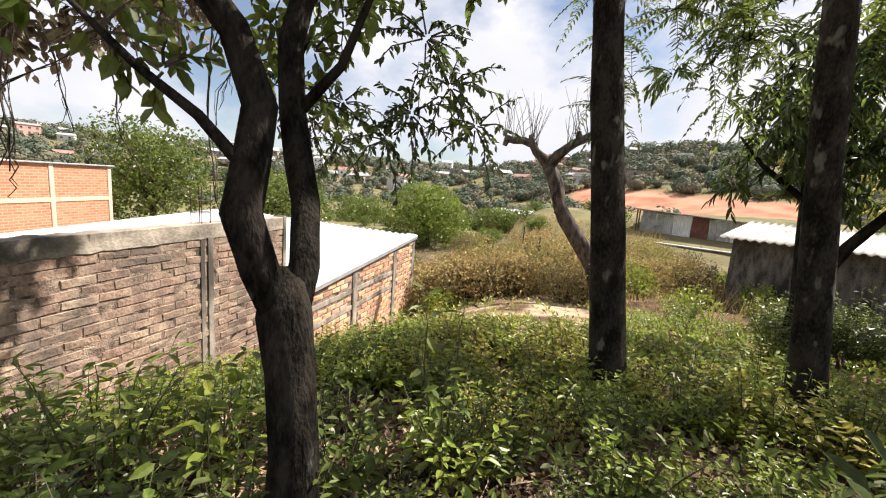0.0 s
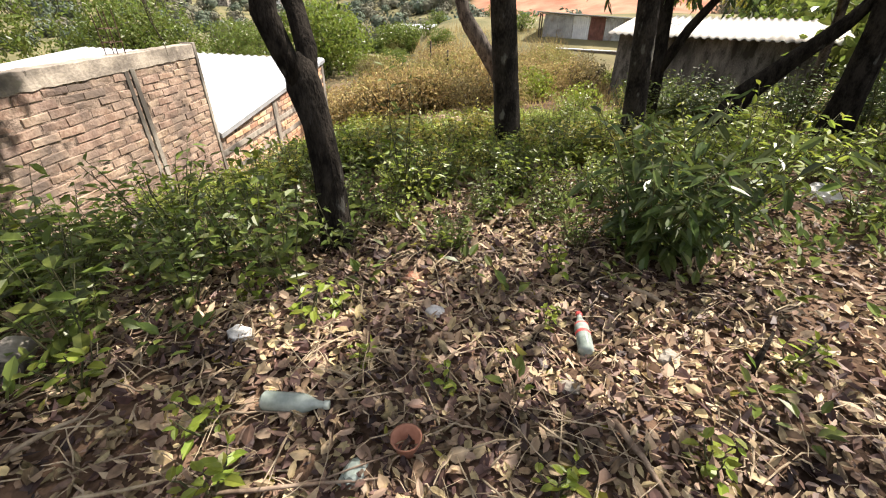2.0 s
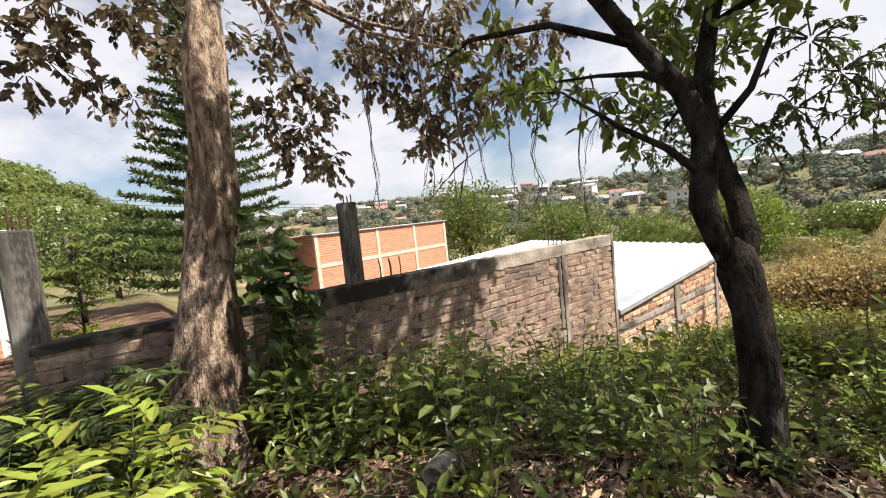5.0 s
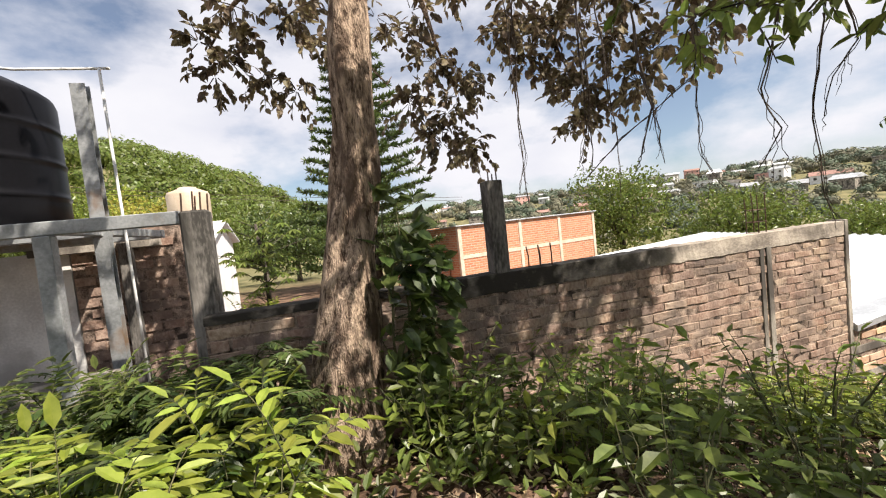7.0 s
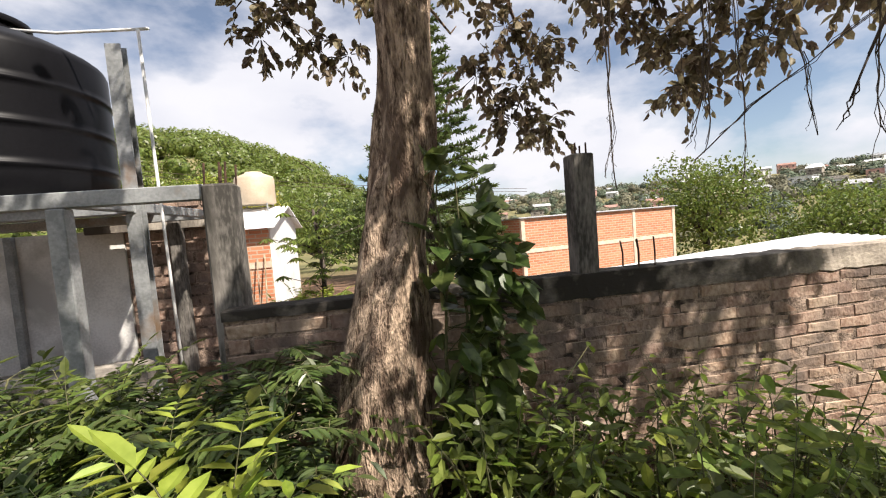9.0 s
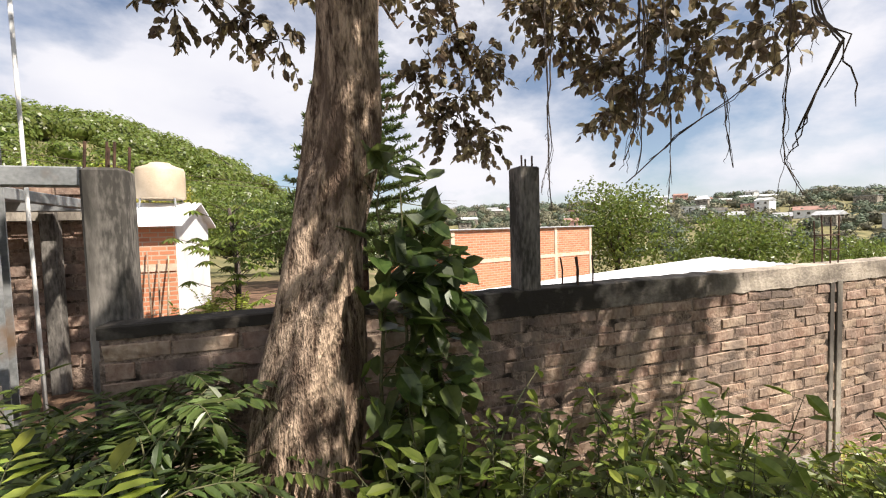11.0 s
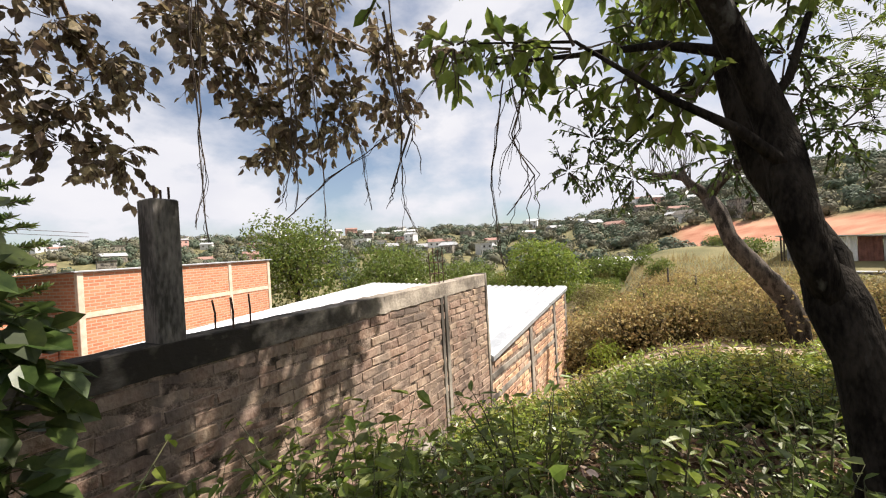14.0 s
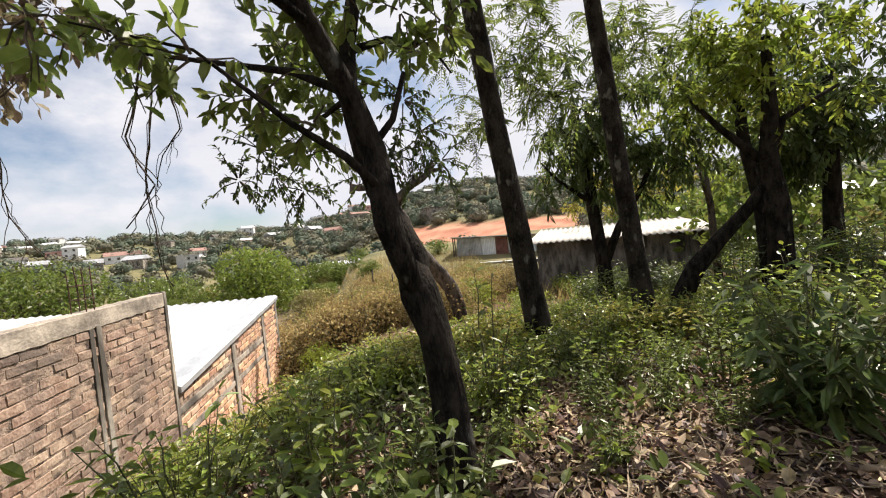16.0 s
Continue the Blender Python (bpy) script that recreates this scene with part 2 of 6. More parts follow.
# ---- builders ----
class Shape:
    """Vertices and faces gathered for one mesh."""

    def __init__(self):
        self.v, self.f = [], []

    def add(self, verts, faces):
        k = len(self.v)
        self.v.extend(tuple(p) for p in verts)
        self.f.extend(tuple(i + k for i in face) for face in faces)
        return self

    def box(self, x0, y0, z0, x1, y1, z1, bevel=0.0, m=None):
        """A box, its corners cut by bevel across the outline seen from above and from the front."""
        if bevel <= 0:
            v = [(x, y, z) for z in (z0, z1) for y in (y0, y1) for x in (x0, x1)]
            f = [(0, 2, 3, 1), (4, 5, 7, 6), (0, 1, 5, 4), (2, 6, 7, 3), (0, 4, 6, 2), (1, 3, 7, 5)]
        else:
            b = bevel
            rings = []
            for z, i in ((z0, b), (z0 + b, 0), (z1 - b, 0), (z1, b)):
                rings.append([(x0 + b + i, y0 + i, z), (x1 - b - i, y0 + i, z), (x1 - i, y0 + b + i, z), (x1 - i, y1 - b - i, z), (x1 - b - i, y1 - i, z), (x0 + b + i, y1 - i, z), (x0 + i, y1 - b - i, z), (x0 + i, y0 + b + i, z)])
            v = [p for ring in rings for p in ring]
            f = [tuple(range(7, -1, -1)), tuple(range(24, 32))]
            for k in range(3):
                f += [(k * 8 + i, k * 8 + (i + 1) % 8, k * 8 + 8 + (i + 1) % 8, k * 8 + 8 + i) for i in range(8)]
        if m is not None:
            v = [m @ Vector(p) for p in v]
        return self.add(v, f)

    def tube(self, pts, radii, sides=8, rough=0.0, seed=0, rings=1):
        """A tapered tube along pts with closed ends."""
        pts = [Vector(p) for p in pts]
        if rings > 1:
            radii = [radii[i] + (radii[i + 1] - radii[i]) * j / rings for i in range(len(pts) - 1) for j in range(rings)] + [radii[-1]]
            pts = [pts[i].lerp(pts[i + 1], j / rings) for i in range(len(pts) - 1) for j in range(rings)] + [pts[-1]]
        v, f = [], []
        side = None
        for i, p in enumerate(pts):
            way = (pts[min(i + 1, len(pts) - 1)] - pts[max(i - 1, 0)]).normalized()
            if side is None:
                side = way.cross(Vector((0.3, 1, 0.2))).normalized()
            side = (side - way * side.dot(way)).normalized()
            up = way.cross(side)
            for k in range(sides):
                a = 2 * math.pi * k / sides
                r = radii[i]
                if rough:
                    r *= 1 + rough * noise.noise((p.x * 3 + math.cos(a) * 1.3 + seed, p.y * 3 + math.sin(a) * 1.3, p.z * 1.6))
                if rings > 1:
                    r *= 1 + 0.09 * noise.noise((math.cos(a) * 4.5, math.sin(a) * 4.5, p.z * 2.2)) + 0.045 * noise.noise((math.cos(a) * 11, math.sin(a) * 11, p.z * 5))
                v.append(p + (side * math.cos(a) + up * math.sin(a)) * r)
        for i in range(len(pts) - 1):
            f += [(i * sides + k, i * sides + (k + 1) % sides, (i + 1) * sides + (k + 1) % sides, (i + 1) * sides + k) for k in range(sides)]
        f.append(tuple(range(sides - 1, -1, -1)))
        f.append(tuple(range((len(pts) - 1) * sides, len(pts) * sides)))
        return self.add(v, f)

    def leaf(self, base, way, face, length, width, fold=0.18, curl=0.1):
        """An ovate leaf folded along its rib: two four-sided halves."""
        way = way.normalized()
        side = way.cross(face)
        if side.length < 1e-4:
            side = way.cross(Vector((0.4, 0.5, 0.77)))
        side.normalize()
        nor = side.cross(way)
        w, l = width / 2, length
        tip = base + way * l - nor * curl * l
        v = [base, base + way * l * 0.28 + side * w * 0.85 + nor * fold * w, base + way * l * 0.66 + side * w * 0.8 + nor * (fold * w - curl * l * 0.4), tip, base + way * l * 0.66 - side * w * 0.8 + nor * (fold * w - curl * l * 0.4), base + way * l * 0.28 - side * w * 0.85 + nor * fold * w]
        return self.add(v, [(0, 1, 2, 3), (0, 3, 4, 5)])

    def mesh(self, name, mat, soft=False):
        me = bpy.data.meshes.new(name)
        me.from_pydata(self.v, [], self.f)
        me.materials.append(mat)
        if soft:
            me.shade_smooth()
        me.update()
        return me


def part(name, shape, mat, parent=None, label="", soft=False):
    ob = new(name, shape.mesh(name, mat, soft))
    ob.parent = parent
    return tagged(ob, label)


def thing(name, label, category, group="", at=(0, 0, 0), turn=0):
    ob = new(name)
    ob.matrix_world = pose(*at, 0, 0, turn)
    ob.empty_display_size = 0.1
    return tagged(ob, label, category, group)


def structure(ob, label):
    return tagged(ob, label, "", "", "structure")


def smooth(a, b, v):
    t = min(1.0, max(0.0, (v - a) / (b - a)))
    return t * t * (3 - 2 * t)


def soft_ramp(v, k):
    return k * math.log1p(math.exp(max(-30, min(30, v / k))))


def table(rows, v):
    for (a, p), (b, q) in zip(rows, rows[1:]):
        if v <= b:
            return p + (q - p) * smooth(a, b, v)
    return rows[-1][1]


# ---- ground ----
EYE = Vector((-1.4, -2.6, 0.4))
RIDGE = [(-180, 3.0), (-90, 4.0), (-45, 4.0), (-30, 4.2), (-22, 5.6), (-15, 6.1), (-10, 5.9), (-6.5, 5.3), (0, 4.2), (6, 2.8), (12.6, 2.1), (20, 2.1), (32, 2.5), (43, 2.5), (60, 2.5), (70, 2.3), (76, 1.8), (84, 1.8), (91, 4.2), (95, 6.4), (98.5, 8.3), (103.5, 10.3), (109, 11.6), (118, 11.5), (140, 8), (180, 3.0)]
REACH = [(-180, 160), (-60, 200), (-25, 300), (8, 330), (25, 430), (80, 430), (88, 240), (97, 130), (130, 120), (180, 160)]
VALLEY = [(-180, -1), (-50, -2), (-25, -5), (-8, -9), (8, -13), (78, -13), (92, -4), (180, -1)]


def near_z(x, y):
    z = -0.77 - 0.2 * soft_ramp(x - 2.4, 0.7) + 0.15 * soft_ramp(x - 10, 1.5) + 0.05 * soft_ramp(-y - 7.5, 1.0)
    if y < 0.06:
        z -= (0.2 + 0.78 * smooth(-1.2, 3.0, x)) * math.exp(-((y / 1.7) ** 2))
        z += 0.05 * noise.noise((x * 0.8, y * 0.8, 0.3)) + 0.02 * noise.noise((x * 3, y * 3, 1.7))
        return z
    yard = -0.95 - 0.05 * y + 0.03 * noise.noise((x, y, 4))
    return yard + (-3.4 - yard) * smooth(-1.2, 0.6, x)


def far_z(r, b):
    reach, low = table(REACH, b), table(VALLEY, b)
    crest = EYE.z + reach * math.tan(radians(table(RIDGE, b)))
    start = 0.3 * reach
    if r < start:
        return low
    if r < reach:
        return low + (crest - low) * smooth(start - 0.15 * reach, reach * 1.12, r) / smooth(start - 0.15 * reach, reach * 1.12, reach)
    return crest - 0.12 * (r - reach)


def ground_z(x, y):
    dx, dy = x - EYE.x, y - EYE.y
    r, b = math.hypot(dx, dy), math.degrees(math.atan2(dy, dx))
    w = smooth(36, 85, r)
    z = near_z(x, y) if w < 1 else 0
    if w > 0:
        f = far_z(r, b) + (1.5 * noise.noise((x * 0.02, y * 0.02, 2)) + 0.6 * noise.noise((x * 0.07, y * 0.07, 5))) * min(1, r / 150)
        z = z * (1 - w) + f * w
    return z


def bare_earth(x, y, z):
    """How far the hillside is cut down to orange soil."""
    dx, dy = x - EYE.x, y - EYE.y
    r, b = math.hypot(dx, dy), math.degrees(math.atan2(dy, dx))
    if r < 60:
        return 0.0
    e = math.degrees(math.atan2(z - EYE.z, r)) + 0.35 * noise.noise((x * 0.03, y * 0.03, 8))
    return smooth(-30, -26, b) * (1 - smooth(-3.0, 0.0, b)) * smooth(-2.6, -2.0, e) * (1 - smooth(0.75, 1.15, e))


def build_ground():
    radii = [0.0] + [0.22 * i for i in range(1, 60)]
    while radii[-1] < 3200:
        radii.append(radii[-1] * 1.055 + 0.02)
    turns = 300
    v, f, earth, far, dust = [], [], [], [], []
    for r in radii:
        for k in range(turns if r else 1):
            a = 2 * math.pi * k / turns
            x, y = EYE.x + r * math.cos(a), EYE.y + r * math.sin(a)
            z = ground_z(x, y)
            v.append((x, y, z))
            earth.append(bare_earth(x, y, z))
            far.append(smooth(16, 34, r))
            dust.append(smooth(4.6, 5.8, x) * (1 - smooth(10.6, 11.8, x)) * smooth(-5.5, -4, y) * smooth(0.3, 0.55, 0.5 + noise.noise((x * 0.9, y * 0.9, 3))))
    for k in range(turns):
        f.append((0, 1 + k, 1 + (k + 1) % turns))
    for i in range(len(radii) - 2):
        a, b = 1 + i * turns, 1 + (i + 1) * turns
        f += [(a + k, b + k, b + (k + 1) % turns, a + (k + 1) % turns) for k in range(turns)]
    me = bpy.data.meshes.new("ground")
    me.from_pydata(v, [], f)
    for name, values in (("earth", earth), ("far", far), ("dust", dust)):
        me.attributes.new(name, "FLOAT", "POINT").data.foreach_set("value", values)
    m = M_SOIL.copy()
    n, l = m.node_tree.nodes, m.node_tree.links
    b = n["Principled BSDF"]
    colour = b.inputs["Base Color"].links[0].from_socket
    tc = n.new("ShaderNodeTexCoord")
    for name, dark, light, size in (("far", (0.1, 0.1, 0.05), (0.21, 0.185, 0.095), 0.3), ("dust", (0.3, 0.21, 0.14), (0.48, 0.37, 0.26), 2.0), ("earth", (0.3, 0.12, 0.075), (0.48, 0.26, 0.17), 0.12)):
        at = n.new("ShaderNodeAttribute")
        at.attribute_name = name
        k = n.new("ShaderNodeTexNoise")
        k.inputs["Scale"].default_value = size
        k.inputs["Detail"].default_value = 8
        l.new(tc.outputs["Object"], k.inputs["Vector"])
        r = n.new("ShaderNodeValToRGB")
        r.color_ramp.elements[0].position, r.color_ramp.elements[1].position = 0.35, 0.65
        r.color_ramp.elements[0].color, r.color_ramp.elements[1].color = (*dark, 1), (*light, 1)
        l.new(k.outputs["Fac"], r.inputs["Fac"])
        mx = n.new("ShaderNodeMixRGB")
        l.new(at.outputs["Fac"], mx.inputs["Fac"])
        l.new(colour, mx.inputs["Color1"])
        l.new(r.outputs["Color"], mx.inputs["Color2"])
        colour = mx.outputs["Color"]
    l.new(colour, b.inputs["Base Color"])
    me.materials.append(m)
    me.shade_smooth()
    structure(new("ground", me), "brown soil covered with dry leaves, sloping into a wooded valley")


build_ground()

# ---- boundary wall ----
add_mould(M_COPING, 0.4, 2.2)
WALL_LEFT, WALL_END, ROOF_END = -2.32, 4.4, 9.95


def wall_one():
    s = Shape()
    s.box(WALL_LEFT, 0.001, -2.6, WALL_END, 0.15, -0.155)
    s.box(WALL_LEFT + 0.004, 0.004, -0.154, -0.85, 0.147, -0.05)
    w = new("wall_garden", s.mesh("wall_garden", M_MORTAR))
    structure(w, "weathered brick garden wall with a concrete coping")
    top = Shape()
    n = 120
    v, f = [], []
    for i in range(n + 1):
        x = WALL_LEFT + (WALL_END - WALL_LEFT) * i / n
        j = 0.005 * noise.noise((x * 2.3, 1, 1)) + 0.008 * noise.noise((x * 9, 2, 1))
        low = -0.165 if x > -0.88 else -0.06
        v += [(x, -0.012 + j, low + 1.5 * j), (x, -0.012 - j, -0.006 + j), (x, 0.0, j), (x, 0.15, j), (x, 0.162, -0.006), (x, 0.162, low)]
    for i in range(n):
        f += [(i * 6 + k, i * 6 + 6 + k, i * 6 + 6 + (k + 1) % 6, i * 6 + (k + 1) % 6) for k in range(6)]
    f += [tuple(range(6)), tuple(range(n * 6 + 5, n * 6 - 1, -1))]
    top.add(v, [face[::-1] for face in f])
    part("coping", top, M_COPING, w, "stained concrete coping beam")
    foot = Shape()
    foot.box(1.6, -0.07, -2.6, 2.78, 0.02, -1.66, 0.02)
    part("footing", foot, M_CONCRETE, w, "pale concrete footing")
    col = Shape()
    col.box(2.94, -0.012, -2.6, 3.0, 0.01, -0.15, 0.004)
    col.box(3.035, -0.016, -2.6, 3.11, 0.01, -0.15, 0.004)
    part("column", col, M_CONCRETE, w, "grooved concrete column strip")
    end = Shape()
    end.box(4.335, -0.018, -2.9, 4.405, 0.16, 0.012, 0.006)
    part("column", end, M_CONCRETE, w, "concrete column at the end of the wall")
    return w


wall1 = wall_one()

pillar = thing("concrete_pillar", "unfinished grey concrete pillar standing on the garden wall", "pillar")
s = Shape()
s.box(-0.145, -0.004, -0.03, 0.0, 0.14, 0.775, 0.008)
part("post", s, M_DARKCON, pillar)
for x, y in ((-0.11, 0.03), (-0.035, 0.03), (-0.035, 0.11)):
    s = Shape()
    s.tube([(x, y, 0.76), (x, y, 0.83 + 0.02 * random.random())], [0.006, 0.006], 6)
    part("rebar", s, M_RUST, pillar, "rusty steel bar")


def rebar_group(x0, x1, z, n, h, label):
    g = thing("rebar_cage", label, "rebar", "", (x0, 0.07, 0))
    for i in range(n):
        s = Shape()
        x = (x1 - x0) * i / max(1, n - 1)
        y = 0.045 * (-1) ** i
        s.tube([(x, y, z - 0.05), (x + 0.004, y, z + h * 0.5), (x + random.uniform(-0.015, 0.015), y + 0.006, z + h * random.uniform(0.85, 1.05))], [0.006] * 3, 6)
        part("rebar", s, M_RUST, g)
    return g


rebar_group(0.24, 0.42, 0.0, 4, 0.19, "four rusty steel bars rising from the wall")
g = rebar_group(2.94, 3.11, 0.0, 4, 0.42, "tall rusty steel bars tied at the wall column")
for z in (0.12, 0.25):
    s = Shape()
    s.tube([(-0.01, -0.05, z), (0.18, -0.05, z), (0.18, 0.05, z), (-0.01, 0.05, z), (-0.01, -0.05, z)], [0.004] * 5, 4)
    part("tie", s, M_RUST, g)


def roof_top(x, y):
    a = -0.83 + 0.076 * (x - ROOF_END)
    b = -0.63 + 0.055 * (x - ROOF_END)
    return a + (b - a) * y / 6.5


def wall_two():
    s = Shape()
    v = []
    for x in (WALL_END, ROOF_END):
        t = roof_top(x, 0) - 0.07
        v += [(x, 0.009, -4.2), (x, 0.15, -4.2), (x, 0.15, t), (x, 0.009, t)]
    s.add(v, [(0, 4, 7, 3), (3, 7, 6, 2), (2, 6, 5, 1), (0, 3, 2, 1), (4, 5, 6, 7)])
    w = new("wall_house", s.mesh("wall_house", M_MORTAR))
    structure(w, "sunlit brick house wall with concrete columns and mortar bands")
    for x in (6.5, 8.5, 9.9):
        c = Shape()
        c.box(x + 0.03, -0.008, -4.2, x + 0.17, 0.02, roof_top(x, 0) - 0.08, 0.004) if x < 9 else c.box(x - 0.12, -0.008, -4.2, x + 0.05, 0.16, roof_top(x, 0) - 0.08, 0.004)
        part("column", c, M_CONCRETE, w, "concrete column")
        if x < 9:
            c = Shape()
            c.box(x - 0.035, -0.014, -4.2, x + 0.02, 0.02, roof_top(x, 0) - 0.1, 0.003)
            part("downpipe", c, M_DARKCON, w, "dark drain channel")
    band = Shape()
    for i in range(3):
        z = (-1.62, -1.95, -2.45)[i]
        x1 = (8.45, 8.45, 6.4)[i]
        band.box(4.42, -0.006, z, x1, 0.02, z + 0.09, 0.003)
    part("mortar_band", band, M_CONCRETE, w, "smeared mortar band")
    return w


wall2 = wall_two()


def corrugated(name, x0, x1, y0, y1, top, mat, pitch=0.15, amp=0.016, thick=0.008, along="x"):
    """A corrugated sheet; the waves run along one axis, top gives its height."""
    s = Shape()
    v, f = [], []
    lo, hi = (y0, y1) if along == "x" else (x0, x1)
    n = int((hi - lo) / pitch) * 4
    for i in range(n + 1):
        c = lo + (hi - lo) * i / n
        h = amp * math.cos(2 * math.pi * (c - lo) / pitch)
        for j in range(5):
            k = j / 4
            x, y = (x0 + (x1 - x0) * k, c) if along == "x" else (c, y0 + (y1 - y0) * k)
            z = top(x, y) + h
            v += [(x, y, z), (x, y, z - thick)]
    for i in range(n):
        for j in range(4):
            a, b = (i * 5 + j) * 2, ((i + 1) * 5 + j) * 2
            f += [(a, a + 2, b + 2, b), (a + 1, b + 1, b + 3, a + 3)]
        for j in (0, 4):
            a, b = (i * 5 + j) * 2, ((i + 1) * 5 + j) * 2
            f.append((a, b, b + 1, a + 1))
    s.add(v, f)
    return s


neighbour = thing("neighbour_house", "low house with a large white corrugated metal roof", "house")
part("roof", corrugated("roof", WALL_LEFT + 2.0, ROOF_END + 0.06, 0.19, 6.5, roof_top, M_ROOF, pitch=0.2, amp=0.02), M_ROOF, neighbour, "white painted corrugated roof", True)
s = Shape()
v = []
for x in (WALL_END + 0.02, ROOF_END + 0.05):
    t = roof_top(x, 0)
    v += [(x, -0.05, t - 0.075), (x, -0.05, t + 0.0), (x, 0.0, t + 0.035), (x, 0.24, t + 0.045), (x, 0.24, t + 0.03), (x, -0.03, t - 0.075)]
s.add(v, [(k, k + 6, (k + 1) % 6 + 6, (k + 1) % 6) for k in range(6)] + [(5, 4, 3, 2, 1, 0), (6, 7, 8, 9, 10, 11)])
M_FLASH = material("grey_flashing", (0.4, 0.42, 0.44), (0.55, 0.57, 0.6), 0.5, 4, 30, 0.1, 0.003, metal=0.5)
part("flashing", s, M_FLASH, neighbour, "grey metal flashing along the roof edge")
s = Shape()
s.box(0.0, 6.2, -4.2, ROOF_END, 6.35, -1.25)
s.box(ROOF_END - 0.15, 0.2, -4.2, ROOF_END, 6.2, -0.92)
part("wall", s, M_CONCRETE, neighbour)

# ---- brick house behind the roof ----
M_FARBRICK = bpy.data.materials.new("orange_brickwork")
M_FARBRICK.use_nodes = True
n, l = M_FARBRICK.node_tree.nodes, M_FARBRICK.node_tree.links
tc, bt, bp = n.new("ShaderNodeTexCoord"), n.new("ShaderNodeTexBrick"), n.new("ShaderNodeBump")
bt.inputs["Color1"].default_value, bt.inputs["Color2"].default_value, bt.inputs["Mortar"].default_value = (0.46, 0.17, 0.085, 1), (0.6, 0.26, 0.14, 1), (0.5, 0.38, 0.28, 1)
bt.inputs["Scale"].default_value = 1
bt.inputs["Brick Width"].default_value, bt.inputs["Row Height"].default_value, bt.inputs["Mortar Size"].default_value = 0.3, 0.1, 0.014
sep, com, sm = n.new("ShaderNodeSeparateXYZ"), n.new("ShaderNodeCombineXYZ"), n.new("ShaderNodeMath")
l.new(tc.outputs["Object"], sep.inputs[0])
l.new(sep.outputs["X"], sm.inputs[0])
l.new(sep.outputs["Y"], sm.inputs[1])
l.new(sm.outputs[0], com.inputs["X"])
l.new(sep.outputs["Z"], com.inputs["Y"])
l.new(com.outputs[0], bt.inputs["Vector"])
l.new(bt.outputs["Color"], n["Principled BSDF"].inputs["Base Color"])
l.new(bt.outputs["Fac"], bp.inputs["Height"])
bp.inputs["Distance"].default_value = -0.01
l.new(bp.outputs["Normal"], n["Principled BSDF"].inputs["Normal"])
n["Principled BSDF"].inputs["Roughness"].default_value = 0.9
M_TRIM = material("pale_render", (0.55, 0.42, 0.32), (0.7, 0.58, 0.46), 0.9, 4, 40, 0.3, 0.005)


def brick_house():
    h = thing("brick_house", "unpainted orange brick house with pale concrete columns", "house", "", (4.21, 12.66, 0), 11.4)
    w = 8.1
    s = Shape()
    s.box(0, 0, -4.2, w, 5.4, 0.33)
    part("wall", s, M_FARBRICK, h)
    for x in (0, 3.2, 5.6, w - 0.16):
        s = Shape()
        s.box(x - 0.02, -0.03, -4.2, x + 0.15, 0.1, 0.335, 0.01)
        part("column", s, M_TRIM, h, "pale concrete column")
    s = Shape()
    s.box(0.15, -0.022, -1.02, w - 0.17, 0.05, -0.86, 0.005)
    part("ring_beam", s, M_TRIM, h, "pale concrete band")
    s = Shape()
    s.box(-0.12, -0.1, 0.336, w + 0.1, 0.08, 0.385, 0.008)
    v = [(-0.14, -0.02, 0.36), (w + 0.1, -0.02, 0.36), (w + 0.1, 5.6, 0.16), (-0.14, 5.6, 0.16)]
    s.add([*v, *[(x, y, z + 0.03) for x, y, z in v]], [(3, 2, 1, 0), (4, 5, 6, 7), (0, 1, 5, 4), (1, 2, 6, 5), (2, 3, 7, 6), (3, 0, 4, 7)])
    part("roof", s, M_FLASH, h, "thin grey sheet roof")
    s = Shape()
    s.box(-0.04, 1.4, -2.6, 0.02, 2.5, -0.5)
    part("window", s, M_DARKCON, h, "dark opening in the side wall")
    s = Shape()
    s.box(-2.4, 0.9, -4.2, -0.05, 1.05, -0.9)
    part("side_wall", s, M_FARBRICK, h, "low brick side wall")


brick_house()


# ---- foliage builders ----
rng = random.Random(7)


def rand_dir(up=0.0):
    while True:
        v = Vector((rng.uniform(-1, 1), rng.uniform(-1, 1), rng.uniform(-1, 1)))
        if 0.05 < v.length < 1:
            v.normalize()
            v.z += up
            return v.normalized()


def bent(a, b, sag, n=5, wobble=0.0):
    """Points from a to b that sag in the middle and wander a little."""
    a, b = Vector(a), Vector(b)
    out = []
    for i in range(n):
        t = i / (n - 1)
        p = a.lerp(b, t)
        p.z -= sag * 4 * t * (1 - t)
        if wobble and 0 < i < n - 1:
            p += rand_dir() * wobble
        out.append(p)
    return out


